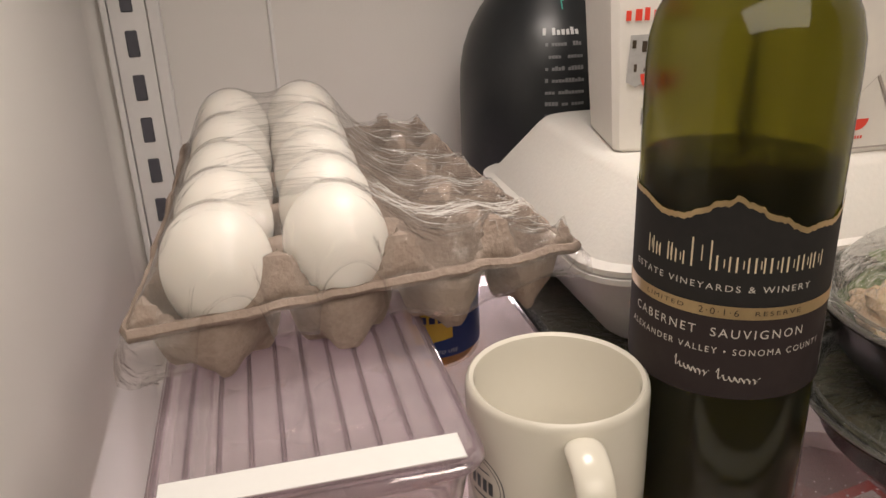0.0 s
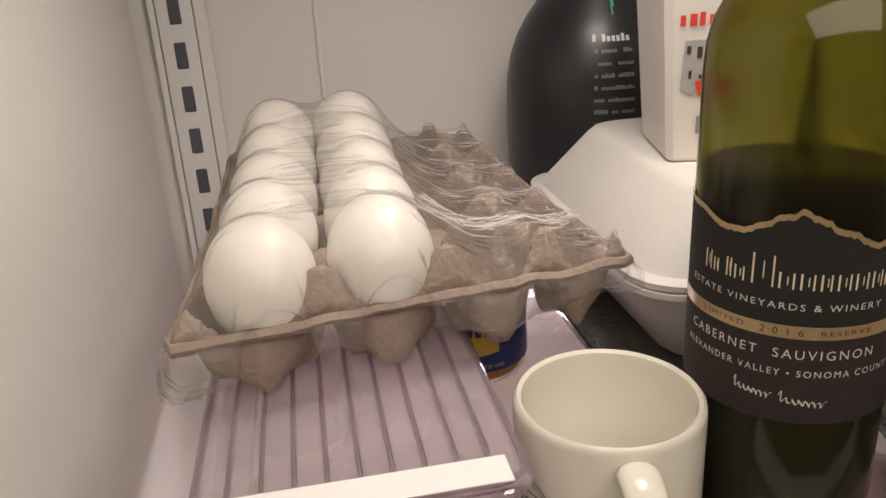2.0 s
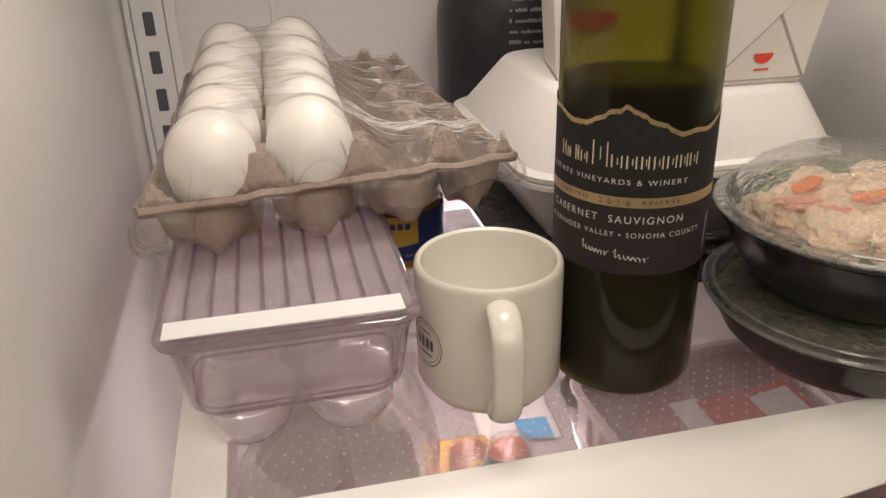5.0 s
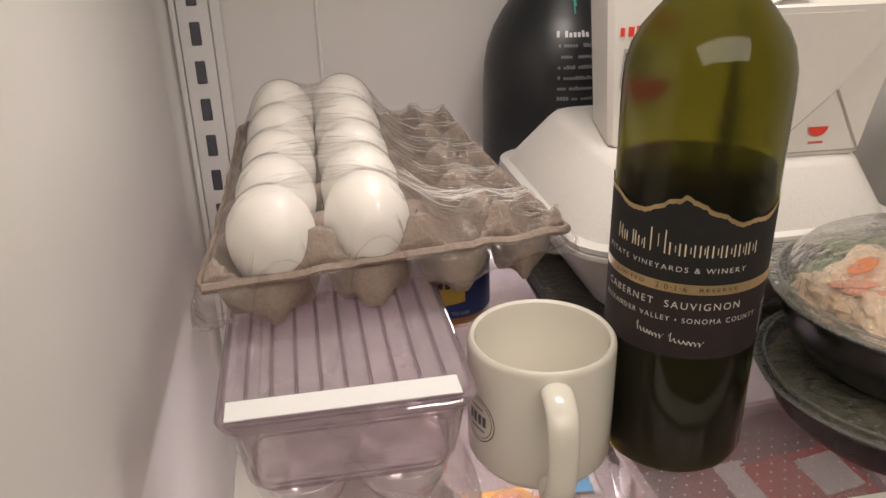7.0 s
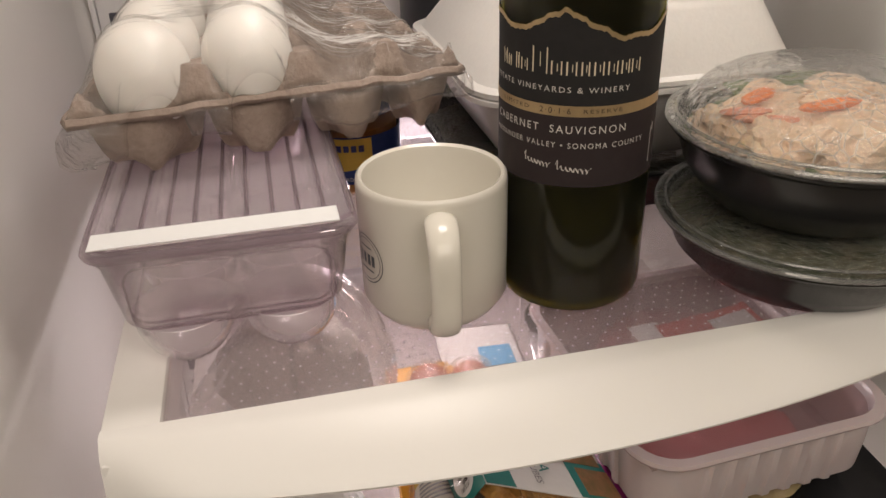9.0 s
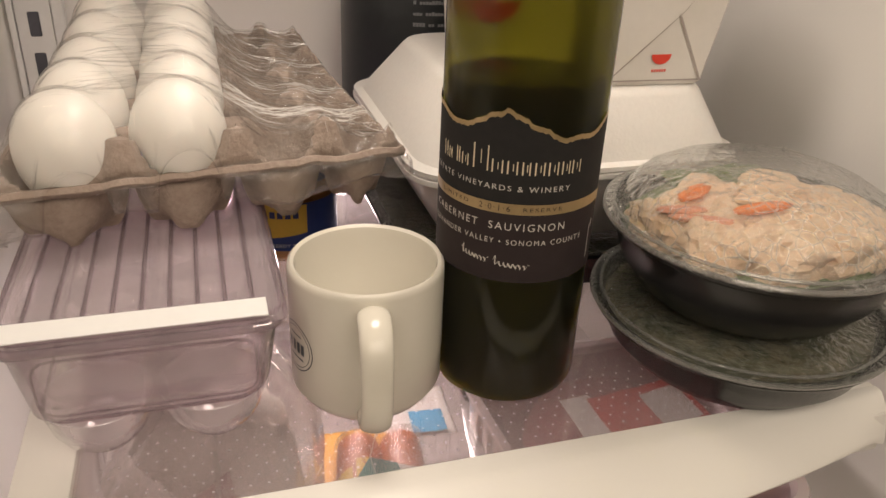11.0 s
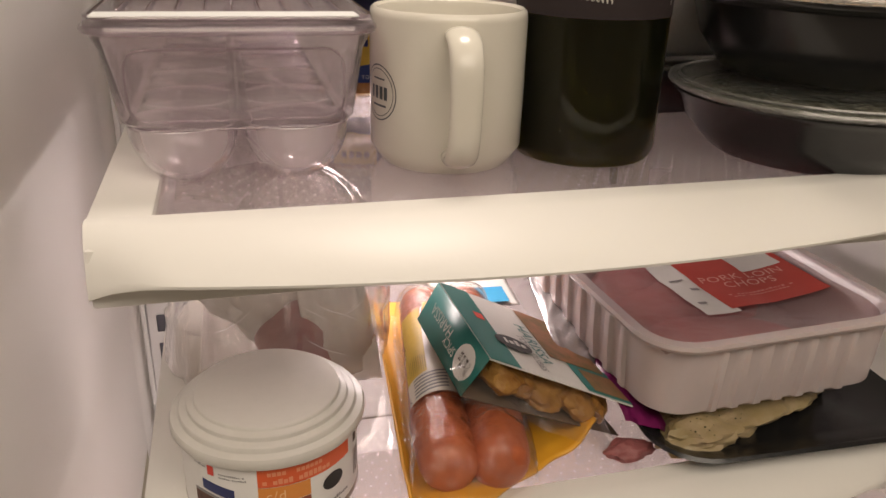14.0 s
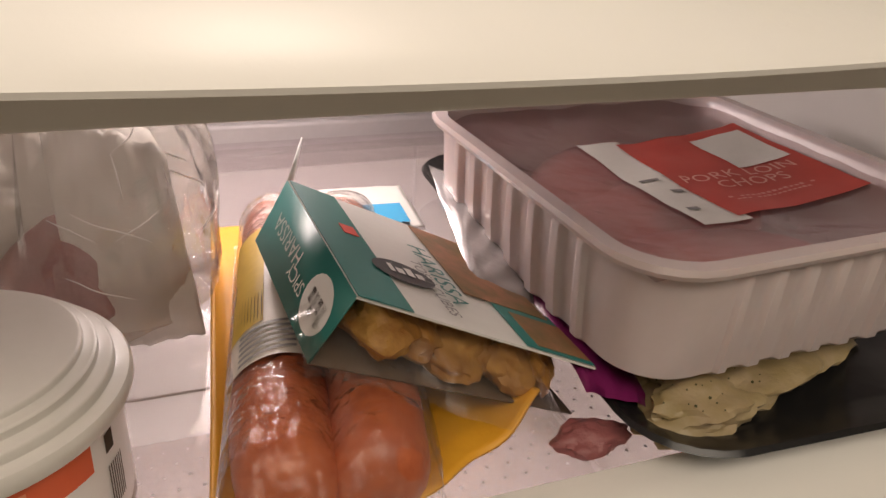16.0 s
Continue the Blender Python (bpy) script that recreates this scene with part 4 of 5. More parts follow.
CZ = 0.0358 + 0.0942
pail(pose(0.1115, 0.1005, CZ, 0, 0, -2), 0.063, 0.090, 0.062, 0.075, 0.086, "white folded paperboard takeout carton with a red bowl print", folded_front)
pail(pose(0.0405, 0.138, CZ, 0, 0, -12), 0.066, 0.080, 0.062, 0.075, 0.105, "white paperboard takeout carton with red and grey print", print_front)


def coffee_bottle():
    t = thing("drink_bottle", pose(0.0300, 0.2960, 0.0004, 0, 0, 34) @ Matrix.Diagonal((1.08, 1.08, 1.25, 1)), "large black plastic drink bottle with printed sleeve", "bottle")
    R = 0.058
    prof = [(0.0, 0.003), (0.045, 0.0), (0.054, 0.003), (R, 0.012), (R, 0.106), (0.0573, 0.119), (0.0548, 0.131), (0.0503, 0.142), (0.0438, 0.152), (0.0362, 0.161), (0.0290, 0.171), (0.0235, 0.183), (0.0200, 0.200), (0.0185, 0.215), (0.0185, 0.262)]
    part("body", lathe(prof, 64), BLACK_SLEEVE, t)

    def hug(bm, mid):
        """Print bent round the bottle and laid on its shoulder."""
        wrapped(bm, R, mid, 0.0075)
        for v in bm.verts:
            for (ra, za), (rb, zb) in zip(prof[3:], prof[4:]):
                if za <= v.co.z <= zb:
                    k = ((ra + (rb - ra) * (v.co.z - za) / (zb - za)) + 0.0006) / R
                    v.co.x, v.co.y = v.co.x * k, v.co.y * k
                    break
        return bm
    part("cap", lathe([(0.0205, 0.2635), (0.021, 0.265), (0.021, 0.285), (0.019, 0.287), (0.0, 0.287)], 40, True, False), BLACK_PLASTIC, t, "black screw cap")
    rows = []
    for k in range(17):
        rows += scribble(12, -0.032, -0.007, 0.128 - k * 0.0062, 0.0022, k, 0.12)
    part("small_print", hug(bars(rows), -22), DIM_PRINT, t)
    part("side_mark", hug(bars(scribble(9, -0.034, -0.004, 0.1335, 0.0036, 40)), -22), PALE_PRINT, t)
    rows = scribble(11, -0.002, 0.040, 0.170, 0.0030, 60) + scribble(11, -0.002, 0.040, 0.164, 0.0030, 61)
    for k in range(13):
        rows += scribble(14, 0.0, 0.045, 0.127 - k * 0.0052, 0.0016, 80 + k, 0.15)
    rows += [(0.0, 0.048, 0.1325, 0.1331), (0.0, 0.048, 0.1105, 0.1117), (0.0, 0.048, 0.085, 0.0854), (0.0, 0.048, 0.064, 0.0646)]
    part("facts_panel", hug(bars(rows), -4), DIM_PRINT, t)["kind"] = "stuff"
    part("flavour_mark", hug(bars([(0.0 + k * 0.0058, 0.0 + k * 0.0058 + 0.0042, 0.1500, 0.1500 + h) for k, h in enumerate((.0045, .0045, .0065, .006, .0065, .0045, .0, .0045, .0055))]), -4), PALE_PRINT, t)
    part("facts_title", hug(moved(words("Nutrition Facts", 0.0045, 1.05), Matrix.Translation((0.022, 0.1380, 0))), -4), PALE_PRINT, t)
    part("leaf_mark", hug(bars([(-0.017, -0.0155, 0.150, 0.166), (-0.0185, -0.0172, 0.146, 0.158)]), -22), TEAL_PRINT, t, "teal stroke print")
    return t


coffee_bottle()


def mustard_jar():
    t = thing("mustard_jar", pose(-0.0935, 0.1640, 0.0004), "small glass mustard jar with blue and yellow label", "jar")
    R = 0.0315
    part("glass", lathe([(0.0, 0.002), (0.024, 0.0), (0.029, 0.002), (R, 0.006), (R, 0.046), (0.029, 0.051), (0.027, 0.054)], 48, True, False), JAR_GLASS, t)
    part("mustard", lathe([(0.0, 0.003), (0.027, 0.003), (R - 0.002, 0.007), (R - 0.002, 0.047), (0.0, 0.048)], 40, False, False), MUSTARD, t)
    xs = [-0.085 + 0.17 * i / 60 for i in range(61)]
    part("label", wrapped(ribbon(xs, lambda x: 0.011, lambda x: 0.044), R + 0.0004, 0), BLUE_PRINT, t, "blue paper label")
    part("yellow_panel", wrapped(ribbon([-0.022 + 0.030 * i / 16 for i in range(17)], lambda x: 0.019 + 0.15 * (x + .022), lambda x: 0.043), R + 0.0007, 0), YELLOW_PRINT, t)
    part("label_print", wrapped(bars(scribble(4, -0.016, 0.004, 0.034, 0.0045, 5)), R + 0.001, 0), NAVY_PRINT, t)
    part("label_line", wrapped(moved(words("READY TO USE", 0.0024, 1.15), Matrix.Translation((-0.002, 0.0135, 0))), R + 0.0007, 0), PALE_PRINT, t)
    part("lid", lathe([(0.0285, 0.0545), (0.0293, 0.056), (0.0293, 0.064), (0.028, 0.066), (0.0, 0.066)], 48, True, False), BLUE_LID, t)
    return t


mustard_jar()


# round takeout bowls, stacked
def bowl(m, R, H, label, dome, full):
    t = thing("takeout_bowl", m, label, "food container", "round takeout bowls")
    rb = R * 0.72
    part("bowl", lathe([(0.0, 0.002), (rb - 0.004, 0.0), (rb, 0.003), (R * 0.86, H * 0.45), (R * 0.93, H - 0.004), (R * 0.985, H - 0.0015), (R, H), (R, H + 0.0015), (R * 0.93, H + 0.001), (R * 0.90, H - 0.006), (0.0, H * 0.5)], 80, False, False), BLACK_PLASTIC, t)
    lid = part("lid", lathe([(R * 1.005, H + 0.001), (R * 1.012, H + 0.0025), (R * 1.0, H + 0.0045), (R * 0.955, H + 0.0050), (R * 0.93, H + 0.0035), (R * 0.90, H + 0.0050)] +
                           [(R * 0.90 * math.cos(a), H + 0.005 + dome * math.sin(a)) for a in (0.25, 0.5, 0.75, 1.0, 1.2, 1.35, 1.5)], 80, False, True), LID_CLEAR if full else LID_STEAMED, t, "clear domed lid beaded with moisture")
    part("lid_edge", tube([(R * 1.006 * math.cos(k * math.pi / 40), R * 1.006 * math.sin(k * math.pi / 40), H + 0.0030) for k in range(80)], 0.0013, 6, True), LID_RIM, lid)
    part("lid_ridge", tube([(R * 0.945 * math.cos(k * math.pi / 40), R * 0.945 * math.sin(k * math.pi / 40), H + 0.0052) for k in range(80)], 0.0009, 6, True), LID_RIM, lid)
    # moisture beads under the lid
    rnd = random.Random(int(R * 1e5))
    bm = bmesh.new()
    for k in range(220 if full else 240):
        a = rnd.uniform(0, 2 * math.pi)
        e = rnd.uniform(0.1, 1.35) if full else rnd.uniform(0.05, 0.9)
        rr, zz = R * 0.905 * math.cos(e), H + 0.0053 + dome * math.sin(e)
        s = rnd.choice((0.0003, 0.0004, 0.0006, 0.0009))
        bmesh.ops.create_icosphere(bm, subdivisions=1, radius=s, matrix=Matrix.Translation((rr * math.cos(a), rr * math.sin(a), zz)))
    d = part("moisture", bm, DROP, lid)
    d["kind"] = "stuff"
    if not full:
        part("food", lathe([(R * 0.90, H - 0.004), (R * 0.7, H + 0.001), (R * 0.4, H + 0.003), (0.001, H + 0.003)], 60, False, False, wob=lambda u, z: 1 + 0.05 * noise.noise((math.cos(u * 6.28) * 4, math.sin(u * 6.28) * 4, z * 300))), DARK_FOOD, t)
        return t

    def lump(name, cx, cy, cz, sx, sy, sz, rz, material, seed, rough=0.25):
        bm = bmesh.new()
        bmesh.ops.create_icosphere(bm, subdivisions=4, radius=1.0)
        for v in bm.verts:
            k = 1 + rough * noise.noise(v.co * 1.6 + Vector((seed, 0, 0))) + rough * 0.4 * noise.noise(v.co * 5 + Vector((0, seed, 0)))
            v.co = Vector((v.co.x * sx * k, v.co.y * sy * k, v.co.z * sz * k))
        return part(name, moved(bm, pose(cx, cy, cz, 0, 0, rz)), material, t)
    lump("salad_bed", 0, 0.002, H - 0.006, R * 0.82, R * 0.80, 0.010, 0, GREENS, 2, 0.10)
    lump("salad_greens", 0.010, 0.040, H + 0.002, R * 0.50, R * 0.24, 0.010, -8, GREENS, 3, 0.35)
    lump("chicken_piece", -0.022, 0.018, H + 0.003, 0.030, 0.016, 0.013, 20, CHICKEN, 31, 0.4)
    lump("chicken_piece", 0.022, 0.012, H + 0.004, 0.030, 0.018, 0.014, -16, CHICKEN, 32, 0.4)
    lump("carrot_stick", -0.034, 0.010, H + 0.0150, 0.013, 0.0045, 0.003, 24, CARROT, 33, 0.25)
    lump("chicken_piece", -0.036, -0.020, H + 0.001, 0.028, 0.022, 0.013, 30, CHICKEN, 5, 0.38)
    lump("chicken_piece", -0.012, -0.036, H + 0.001, 0.030, 0.020, 0.015, -10, CHICKEN, 6, 0.38)
    lump("chicken_piece", 0.020, -0.036, H + 0.001, 0.030, 0.020, 0.015, 14, CHICKEN, 7, 0.38)
    lump("chicken_piece", 0.044, -0.016, H + 0.000, 0.022, 0.026, 0.014, 10, CHICKEN, 8, 0.38)
    lump("chicken_piece", -0.050, 0.004, H + 0.000, 0.018, 0.024, 0.012, 0, CHICKEN, 9, 0.38)
    lump("chicken_piece", 0.002, -0.014, H + 0.004, 0.030, 0.018, 0.014, 4, CHICKEN, 10, 0.38)
    for k, (x, y) in enumerate(((-0.047, -0.012), (-0.042, -0.017), (-0.050, -0.005))):
        lump("pickled_slice", x, y, H + 0.0115 + 0.001 * k, 0.013, 0.0035, 0.002, -30 + 8 * k, MEAT_PINK, 12 + k, 0.15)
    lump("carrot_stick", -0.016, -0.0205, H + 0.0185, 0.0175, 0.0038, 0.0028, 3, CARROT, 20, 0.08)
    return t


bowl(pose(0.1290, -0.0190, 0.0004), 0.0790, 0.0315, "black round takeout bowl with a misted clear lid", 0.0058, False)
bowl(pose(0.1280, -0.0195, 0.0432), 0.0780, 0.0385, "black round takeout bowl of chicken and salad under a clear lid", 0.029, True)


# ---- lower shelf ----
def pet_food_can():
    t = thing("pet_food_can", pose(-0.1705, -0.0300, ZL + 0.0004) @ Matrix.Scale(1.08, 4), "short white pet food can with orange label and white plastic lid", "can")
    R = 0.0405
    part("can", lathe([(0.0, 0.002), (0.037, 0.0015), (0.0385, 0.0), (R - 0.0005, 0.001), (R, 0.003), (R, 0.041), (0.039, 0.043), (0.0, 0.043)], 72, False, False), CAN_WHITE, t, "white printed can")
    part("bottom_seam", lathe([(0.0385, 0.0002), (R + 0.0004, 0.0006), (R + 0.0005, 0.0022), (R, 0.003)], 72, False, False), CAN_METAL, t)
    part("lid", lathe([(R + 0.0006, 0.0385), (0.0437, 0.0385), (0.0445, 0.0400), (0.0445, 0.0425), (0.0437, 0.0438), (0.0434, 0.0439), (0.0408, 0.0443), (0.0404, 0.0446), (0.0402, 0.0468), (0.0398, 0.0473), (0.0394, 0.0474), (0.0371, 0.0477), (0.0367, 0.0480), (0.0365, 0.0499), (0.0361, 0.0503), (0.0357, 0.0504), (0.0338, 0.0507), (0.0334, 0.0510), (0.0332, 0.0522), (0.0328, 0.0526), (0.0322, 0.0527), (0.0, 0.0524)], 72, False, False), LID_WHITE, t, "stepped white plastic lid")
    M = 22.0
    PR = R + 0.0003
    rib = lambda x0, x1, y0, y1: ribbon([x0 + (x1 - x0) * i / 14 for i in range(15)], lambda x: y0, lambda x: y1)
    part("orange_band", wrapped(rib(-0.0235, 0.0235, 0.0270, 0.0372), PR, M), ORANGE_PRINT, t)
    part("amber_band", wrapped(rib(-0.0235, -0.0005, 0.0185, 0.0268), PR, M), AMBER_PRINT, t)
    part("rust_band", wrapped(rib(-0.0235, -0.0005, 0.0110, 0.0183), PR, M), RUST_PRINT, t)
    part("band_print", wrapped(bars(scribble(14, -0.0215, 0.008, 0.0328, 0.0028, 1, 0.2) + scribble(14, -0.0215, 0.010, 0.0284, 0.0028, 2, 0.2)), PR + 0.0002, M), mat("peach_print", (0.78, 0.30, 0.16), 0.5), t)
    part("letters", wrapped(moved(words("c/d", 0.0046, 1.1), Matrix.Translation((-0.016, 0.0202, 0))), PR + 0.0002, M), mat("pale_amber_print", (0.85, 0.55, 0.28), 0.5), t)
    part("rust_print", wrapped(bars(scribble(12, -0.0215, -0.004, 0.0158, 0.0014, 3) + scribble(12, -0.0215, -0.006, 0.0135, 0.0014, 4) + scribble(10, -0.0215, -0.009, 0.0114, 0.0014, 5)), PR + 0.0002, M), mat("pinkish_print", (0.60, 0.28, 0.20), 0.5), t)
    part("animal_print", wrapped(ribbon([0.0055 + 0.0125 * i / 16 for i in range(17)], lambda x: 0.0195 - 0.0042 * max(0.0, 1 - ((x - 0.01175) / 0.00626) ** 2) ** 0.5, lambda x: 0.0195 + 0.0046 * max(0.0, 1 - ((x - 0.01175) / 0.00626) ** 2) ** 0.5), PR + 0.0002, M), mat("black_patch_print", (0.02, 0.018, 0.018), 0.6), t)
    part("foot_print", wrapped(bars(scribble(30, -0.022, 0.022, 0.0080, 0.0018, 6, 0.2) + scribble(22, -0.008, 0.016, 0.0052, 0.0018, 7, 0.2)), PR + 0.0002, M), GREY_PRINT, t)
    part("navy_badge", wrapped(ribbon([-0.0505 + 0.0165 * i / 8 for i in range(9)], lambda x: 0.0215 - 0.12 * (x + .0505), lambda x: 0.0268 - 0.12 * (x + .0505)), PR, M), NAVY_PRINT, t, "navy blue badge")
    part("red_badge", wrapped(bars([(-0.047, -0.0435, 0.0300, 0.0350)]), PR, M), RED_PRINT, t)
    part("brand_lines", wrapped(bars(scribble(10, -0.055, -0.048, 0.033, 0.0012, 8) + scribble(14, -0.041, -0.028, 0.0315, 0.0010, 9) + scribble(14, -0.041, -0.028, 0.0298, 0.0010, 10)), PR, M), GREY_PRINT, t)
    xs = [-0.056 + 0.032 * i / 24 for i in range(25)]
    part("stew_picture", wrapped(ribbon(xs, lambda x: 0.0035, lambda x: 0.0038 + 0.0150 * max(0.0, 1 - ((x + 0.051) / 0.027) ** 2) ** 0.5), PR, M), KIBBLE, t, "picture of brown stew")
    part("stew_rim", wrapped(ribbon(xs, lambda x: 0.0036 + 0.0150 * max(0.0, 1 - ((x + 0.051) / 0.027) ** 2) ** 0.5, lambda x: 0.0050 + 0.0152 * max(0.0, 1 - ((x + 0.051) / 0.027) ** 2) ** 0.5), PR + 0.0001, M), GREY_PRINT, t)
    part("bar_code", wrapped(bars([(0.029 + k * 0.0011, 0.0295 + k * 0.0011, 0.010, 0.024) for k in range(7)] + [(0.029, 0.033, 0.028, 0.034)]), PR, M), DARK_PRINT, t)
    return t


pet_food_can()


def blob(cx, cy, cz, sx, sy, sz, seed, rough, sub=4, rot=(0, 0, 0)):
    bm = bmesh.new()
    bmesh.ops.create_icosphere(bm, subdivisions=sub, radius=1.0)
    for v in bm.verts:
        c = v.co.copy()
        k = 1 + rough * noise.noise(c * 1.3 + Vector((seed, 0, 0))) + rough * 0.5 * noise.noise(c * 3.4 + Vector((0, seed, 0))) + rough * 0.2 * noise.noise(c * 8 + Vector((0, 0, seed)))
        v.co = Vector((c.x * sx * k, c.y * sy * k, max(-sz * 0.8, c.z * sz * k)))
    return moved(bm, pose(cx, cy, cz, *rot))


def produce_bag():
    t = thing("plastic_bag", pose(-0.160, 0.094, ZL + 0.0006), "tied thin clear plastic bag holding wrapped meat", "plastic bag")
    # a loose bag gathered to a twisted neck, with sharp folds running up to it
    rings = []
    for k in range(61):
        s = k / 60
        z = 0.001 + 0.132 * s
        ring = []
        for a in range(120):
            th = a / 120 * 2 * math.pi
            c, d = math.cos(th), math.sin(th)
            wide = math.sqrt(max(0.0, 1 - max(0.0, (s - 0.30) / 0.72) ** 2.2)) if s < 0.30 or c > 0 else 1 - (s - 0.30) / 0.72
            wide = max(0.075, min(wide, 0.30 + s * 9))
            ridge = abs(noise.noise((c * 3.1, d * 3.1, s * 1.1))) + 0.6 * abs(noise.noise((c * 6.5 + 4, d * 6.5, s * 2.6)))
            facet = noise.noise((c * 1.9, d * 1.9, s * 2.4 + 3))
            fold = 1 + 0.07 * facet - (0.05 + 0.13 * s) * ridge + 0.022 * noise.noise((c * 15, d * 15, s * 9))
            ring.append((0.074 * c * wide * fold + 0.006 * s, 0.068 * d * wide * fold, z + 0.005 * noise.noise((c * 3, d * 3, s * 3)) * (1 - 0.5 * s)))
        rings.append(ring)
    part("bag", quads(bmesh.new(), rings, True, True, False), BAG, t, "crumpled translucent bag")

    def tail(u, v):
        crush = 0.007 * abs(noise.noise((u * 6, v * 8, 2.0))) + 0.003 * noise.noise((u * 15, v * 17, 5.0))
        return (0.008 - 0.092 * u, -0.006 + 0.016 * v + 0.008 * math.sin(u * 8 + v * 3) + crush, 0.1305 - 0.004 * u - (0.008 + 0.036 * u * (0.75 + 0.35 * math.sin(u * 6))) * v + crush)
    part("bag_tail", sheet(60, 30, tail), BAG, t, "loose bag end")
    part("bag_knot", blob(0.006, 0.0, 0.130, 0.0085, 0.007, 0.006, 31, 0.5, 3), BAG, t, "twisted neck")
    part("meat", blob(0.020, -0.020, 0.026, 0.034, 0.034, 0.024, 9, 0.12, 4), BAG_MEAT, t, "dark red wrapped meat")

    def wrap(x0, x1, y0, lean, height, seed):
        """A stiff fold of paper leaning against the meat."""
        def g(u, v):
            bulge = 0.012 * math.sin(u * math.pi) * math.sin(min(1.0, v * 1.2) * math.pi)
            return (x0 + (x1 - x0) * u + lean * v, y0 - bulge + 0.034 * v * v, 0.003 + height * v * (0.86 + 0.14 * math.sin(u * 2.6 + seed)) + 0.004 * noise.noise((u * 5, v * 5, seed)) - 0.003 * abs(noise.noise((u * 9, v * 8, seed + 2))))
        return sheet(26, 26, g)
    thick(part("wrapping_paper", wrap(0.018, 0.062, -0.046, -0.008, 0.082, 1.0), BUTCHER_PAPER, t, "white wrapping paper"), 0.0008, 0)
    part("wrapping_paper", blob(0.004, 0.016, 0.046, 0.052, 0.040, 0.042, 12, 0.22, 4, (0, 18, 10)), BUTCHER_PAPER, t, "white wrapping paper")
    # white strands along the folds stand in for glints on the bag
    rc = random.Random(3)
    bms = []
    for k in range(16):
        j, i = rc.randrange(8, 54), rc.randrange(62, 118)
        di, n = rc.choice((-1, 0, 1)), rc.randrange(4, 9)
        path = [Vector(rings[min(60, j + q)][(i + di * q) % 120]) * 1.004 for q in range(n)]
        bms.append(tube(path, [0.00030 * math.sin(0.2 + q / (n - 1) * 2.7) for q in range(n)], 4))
    part("crease_glints", merged(*bms), CREASE, t, "crease lines with painted glint")["kind"] = "stuff"
    return t


produce_bag()


def sausages():
    t = thing("sausage_pack", pose(-0.068, -0.028, ZL + 0.0006, 0, 0, -4), "two smoked sausages on a yellow backing card under tight film", "sausage pack")
    # yellow backing: a soft card, its front curling over the shelf's edge and one corner turned up
    back = t.matrix_basis.inverted()

    def card(u, v):
        xl, xr = -0.1085 + 0.0220 * v, 0.0075 - 0.040 * v
        x = xl + (xr - xl) * u
        yf = -0.0800 + 0.0360 * max(0.0, (x + 0.070) / 0.0775) + 0.0016 * math.sin(x * 210)
        y = yf + (0.150 - yf) * v
        side = max(0.0, 1 - u / 0.10)
        tip = max(0.0, (u - 0.62) / 0.38) ** 2 * max(0.0, 1 - v / 0.30)
        front = max(0.0, 1 - v / 0.14)
        z = ZL + 0.0012 + 0.0048 * min(1.0, front * 1.6) + 0.0016 * front * math.sin(x * 160 + 1.0) + 0.0070 * side * side * (1 - 0.5 * v) + 0.0100 * tip + 0.0006 * noise.noise((x * 50, y * 50, 2.0))
        return back @ Vector((x, y, z))
    bm = sheet(60, 60, card)
    thick(part("backing_card", bm, YELLOW_TRAY, t, "bright yellow backing card"), 0.0012, 1)
    for x0, top in ((-0.0160, 0.0), (0.0145, -0.001)):
        path, rad = [], []
        for k in range(37):
            s = (k / 36) ** 1.35
            y = -0.046 + s * 0.191
            path.append((x0 + 0.09 * (y + 0.04) + (0.003 if x0 < 0 else -0.003) * max(0, 1 - s * 5), y, 0.0185 + top))
            e = (1 - (1 - min(1.0, min(s, 1 - s) / 0.085)) ** 2.8) ** (1 / 2.8)
            rad.append(max(0.0015, 0.0160 * e * (1 + 0.03 * noise.noise((s * 6, x0 * 90, 0)))))
        part("sausage", tube(path, rad, 22), SAUSAGE, t, "reddish-brown smoked sausage")
    # film drawn tight over both
    def over(u, v):
        x = -0.036 + 0.070 * u + 0.016 * v
        y = -0.056 + 0.206 * v + 0.45 * max(0.0, x - 0.004) * (1 - v)
        z = 0.004
        for x0 in (-0.0160, 0.0145):
            d = abs(x - x0 - 0.09 * (y + 0.04)) / 0.0180
            if d < 1:
                z = max(z, 0.0185 + 0.0170 * math.sqrt(1 - d * d))
        e = min(1.0, v / 0.10, (1 - v) / 0.06)
        e = math.sqrt(max(0, 1 - (1 - e) ** 2))
        pinch = 0.0022 * abs(noise.noise((x * 150, y * 60, 4))) * max(0.0, 1 - v / 0.35)
        return (x, y, 0.006 + (z - 0.006) * e + 0.0012 * noise.noise((x * 60, y * 45, 1)) + pinch)
    part("film", sheet(80, 90, over), TIGHT_FILM, t, "tight clear film")

    def lab(x0, a0, a1, y0, y1, r=0.0180):
        return sheet(16, 10, lambda u, v: (x0 + 0.09 * (y0 + (y1 - y0) * v + 0.04) + r * math.sin(radians(a0 + (a1 - a0) * u)), y0 + (y1 - y0) * v + 0.004 * (u - 0.5), 0.0185 + r * math.cos(radians(a0 + (a1 - a0) * u))))
    part("label", lab(-0.0160, -62, 72, 0.004, 0.085), PAPER_LABEL, t, "printed label")
    part("yellow_band", lab(-0.0160, -62, -15, 0.024, 0.100, 0.0182), YELLOW_PRINT, t)
    part("yellow_band", lab(-0.0160, -8, 70, 0.062, 0.110, 0.0182), YELLOW_PRINT, t)
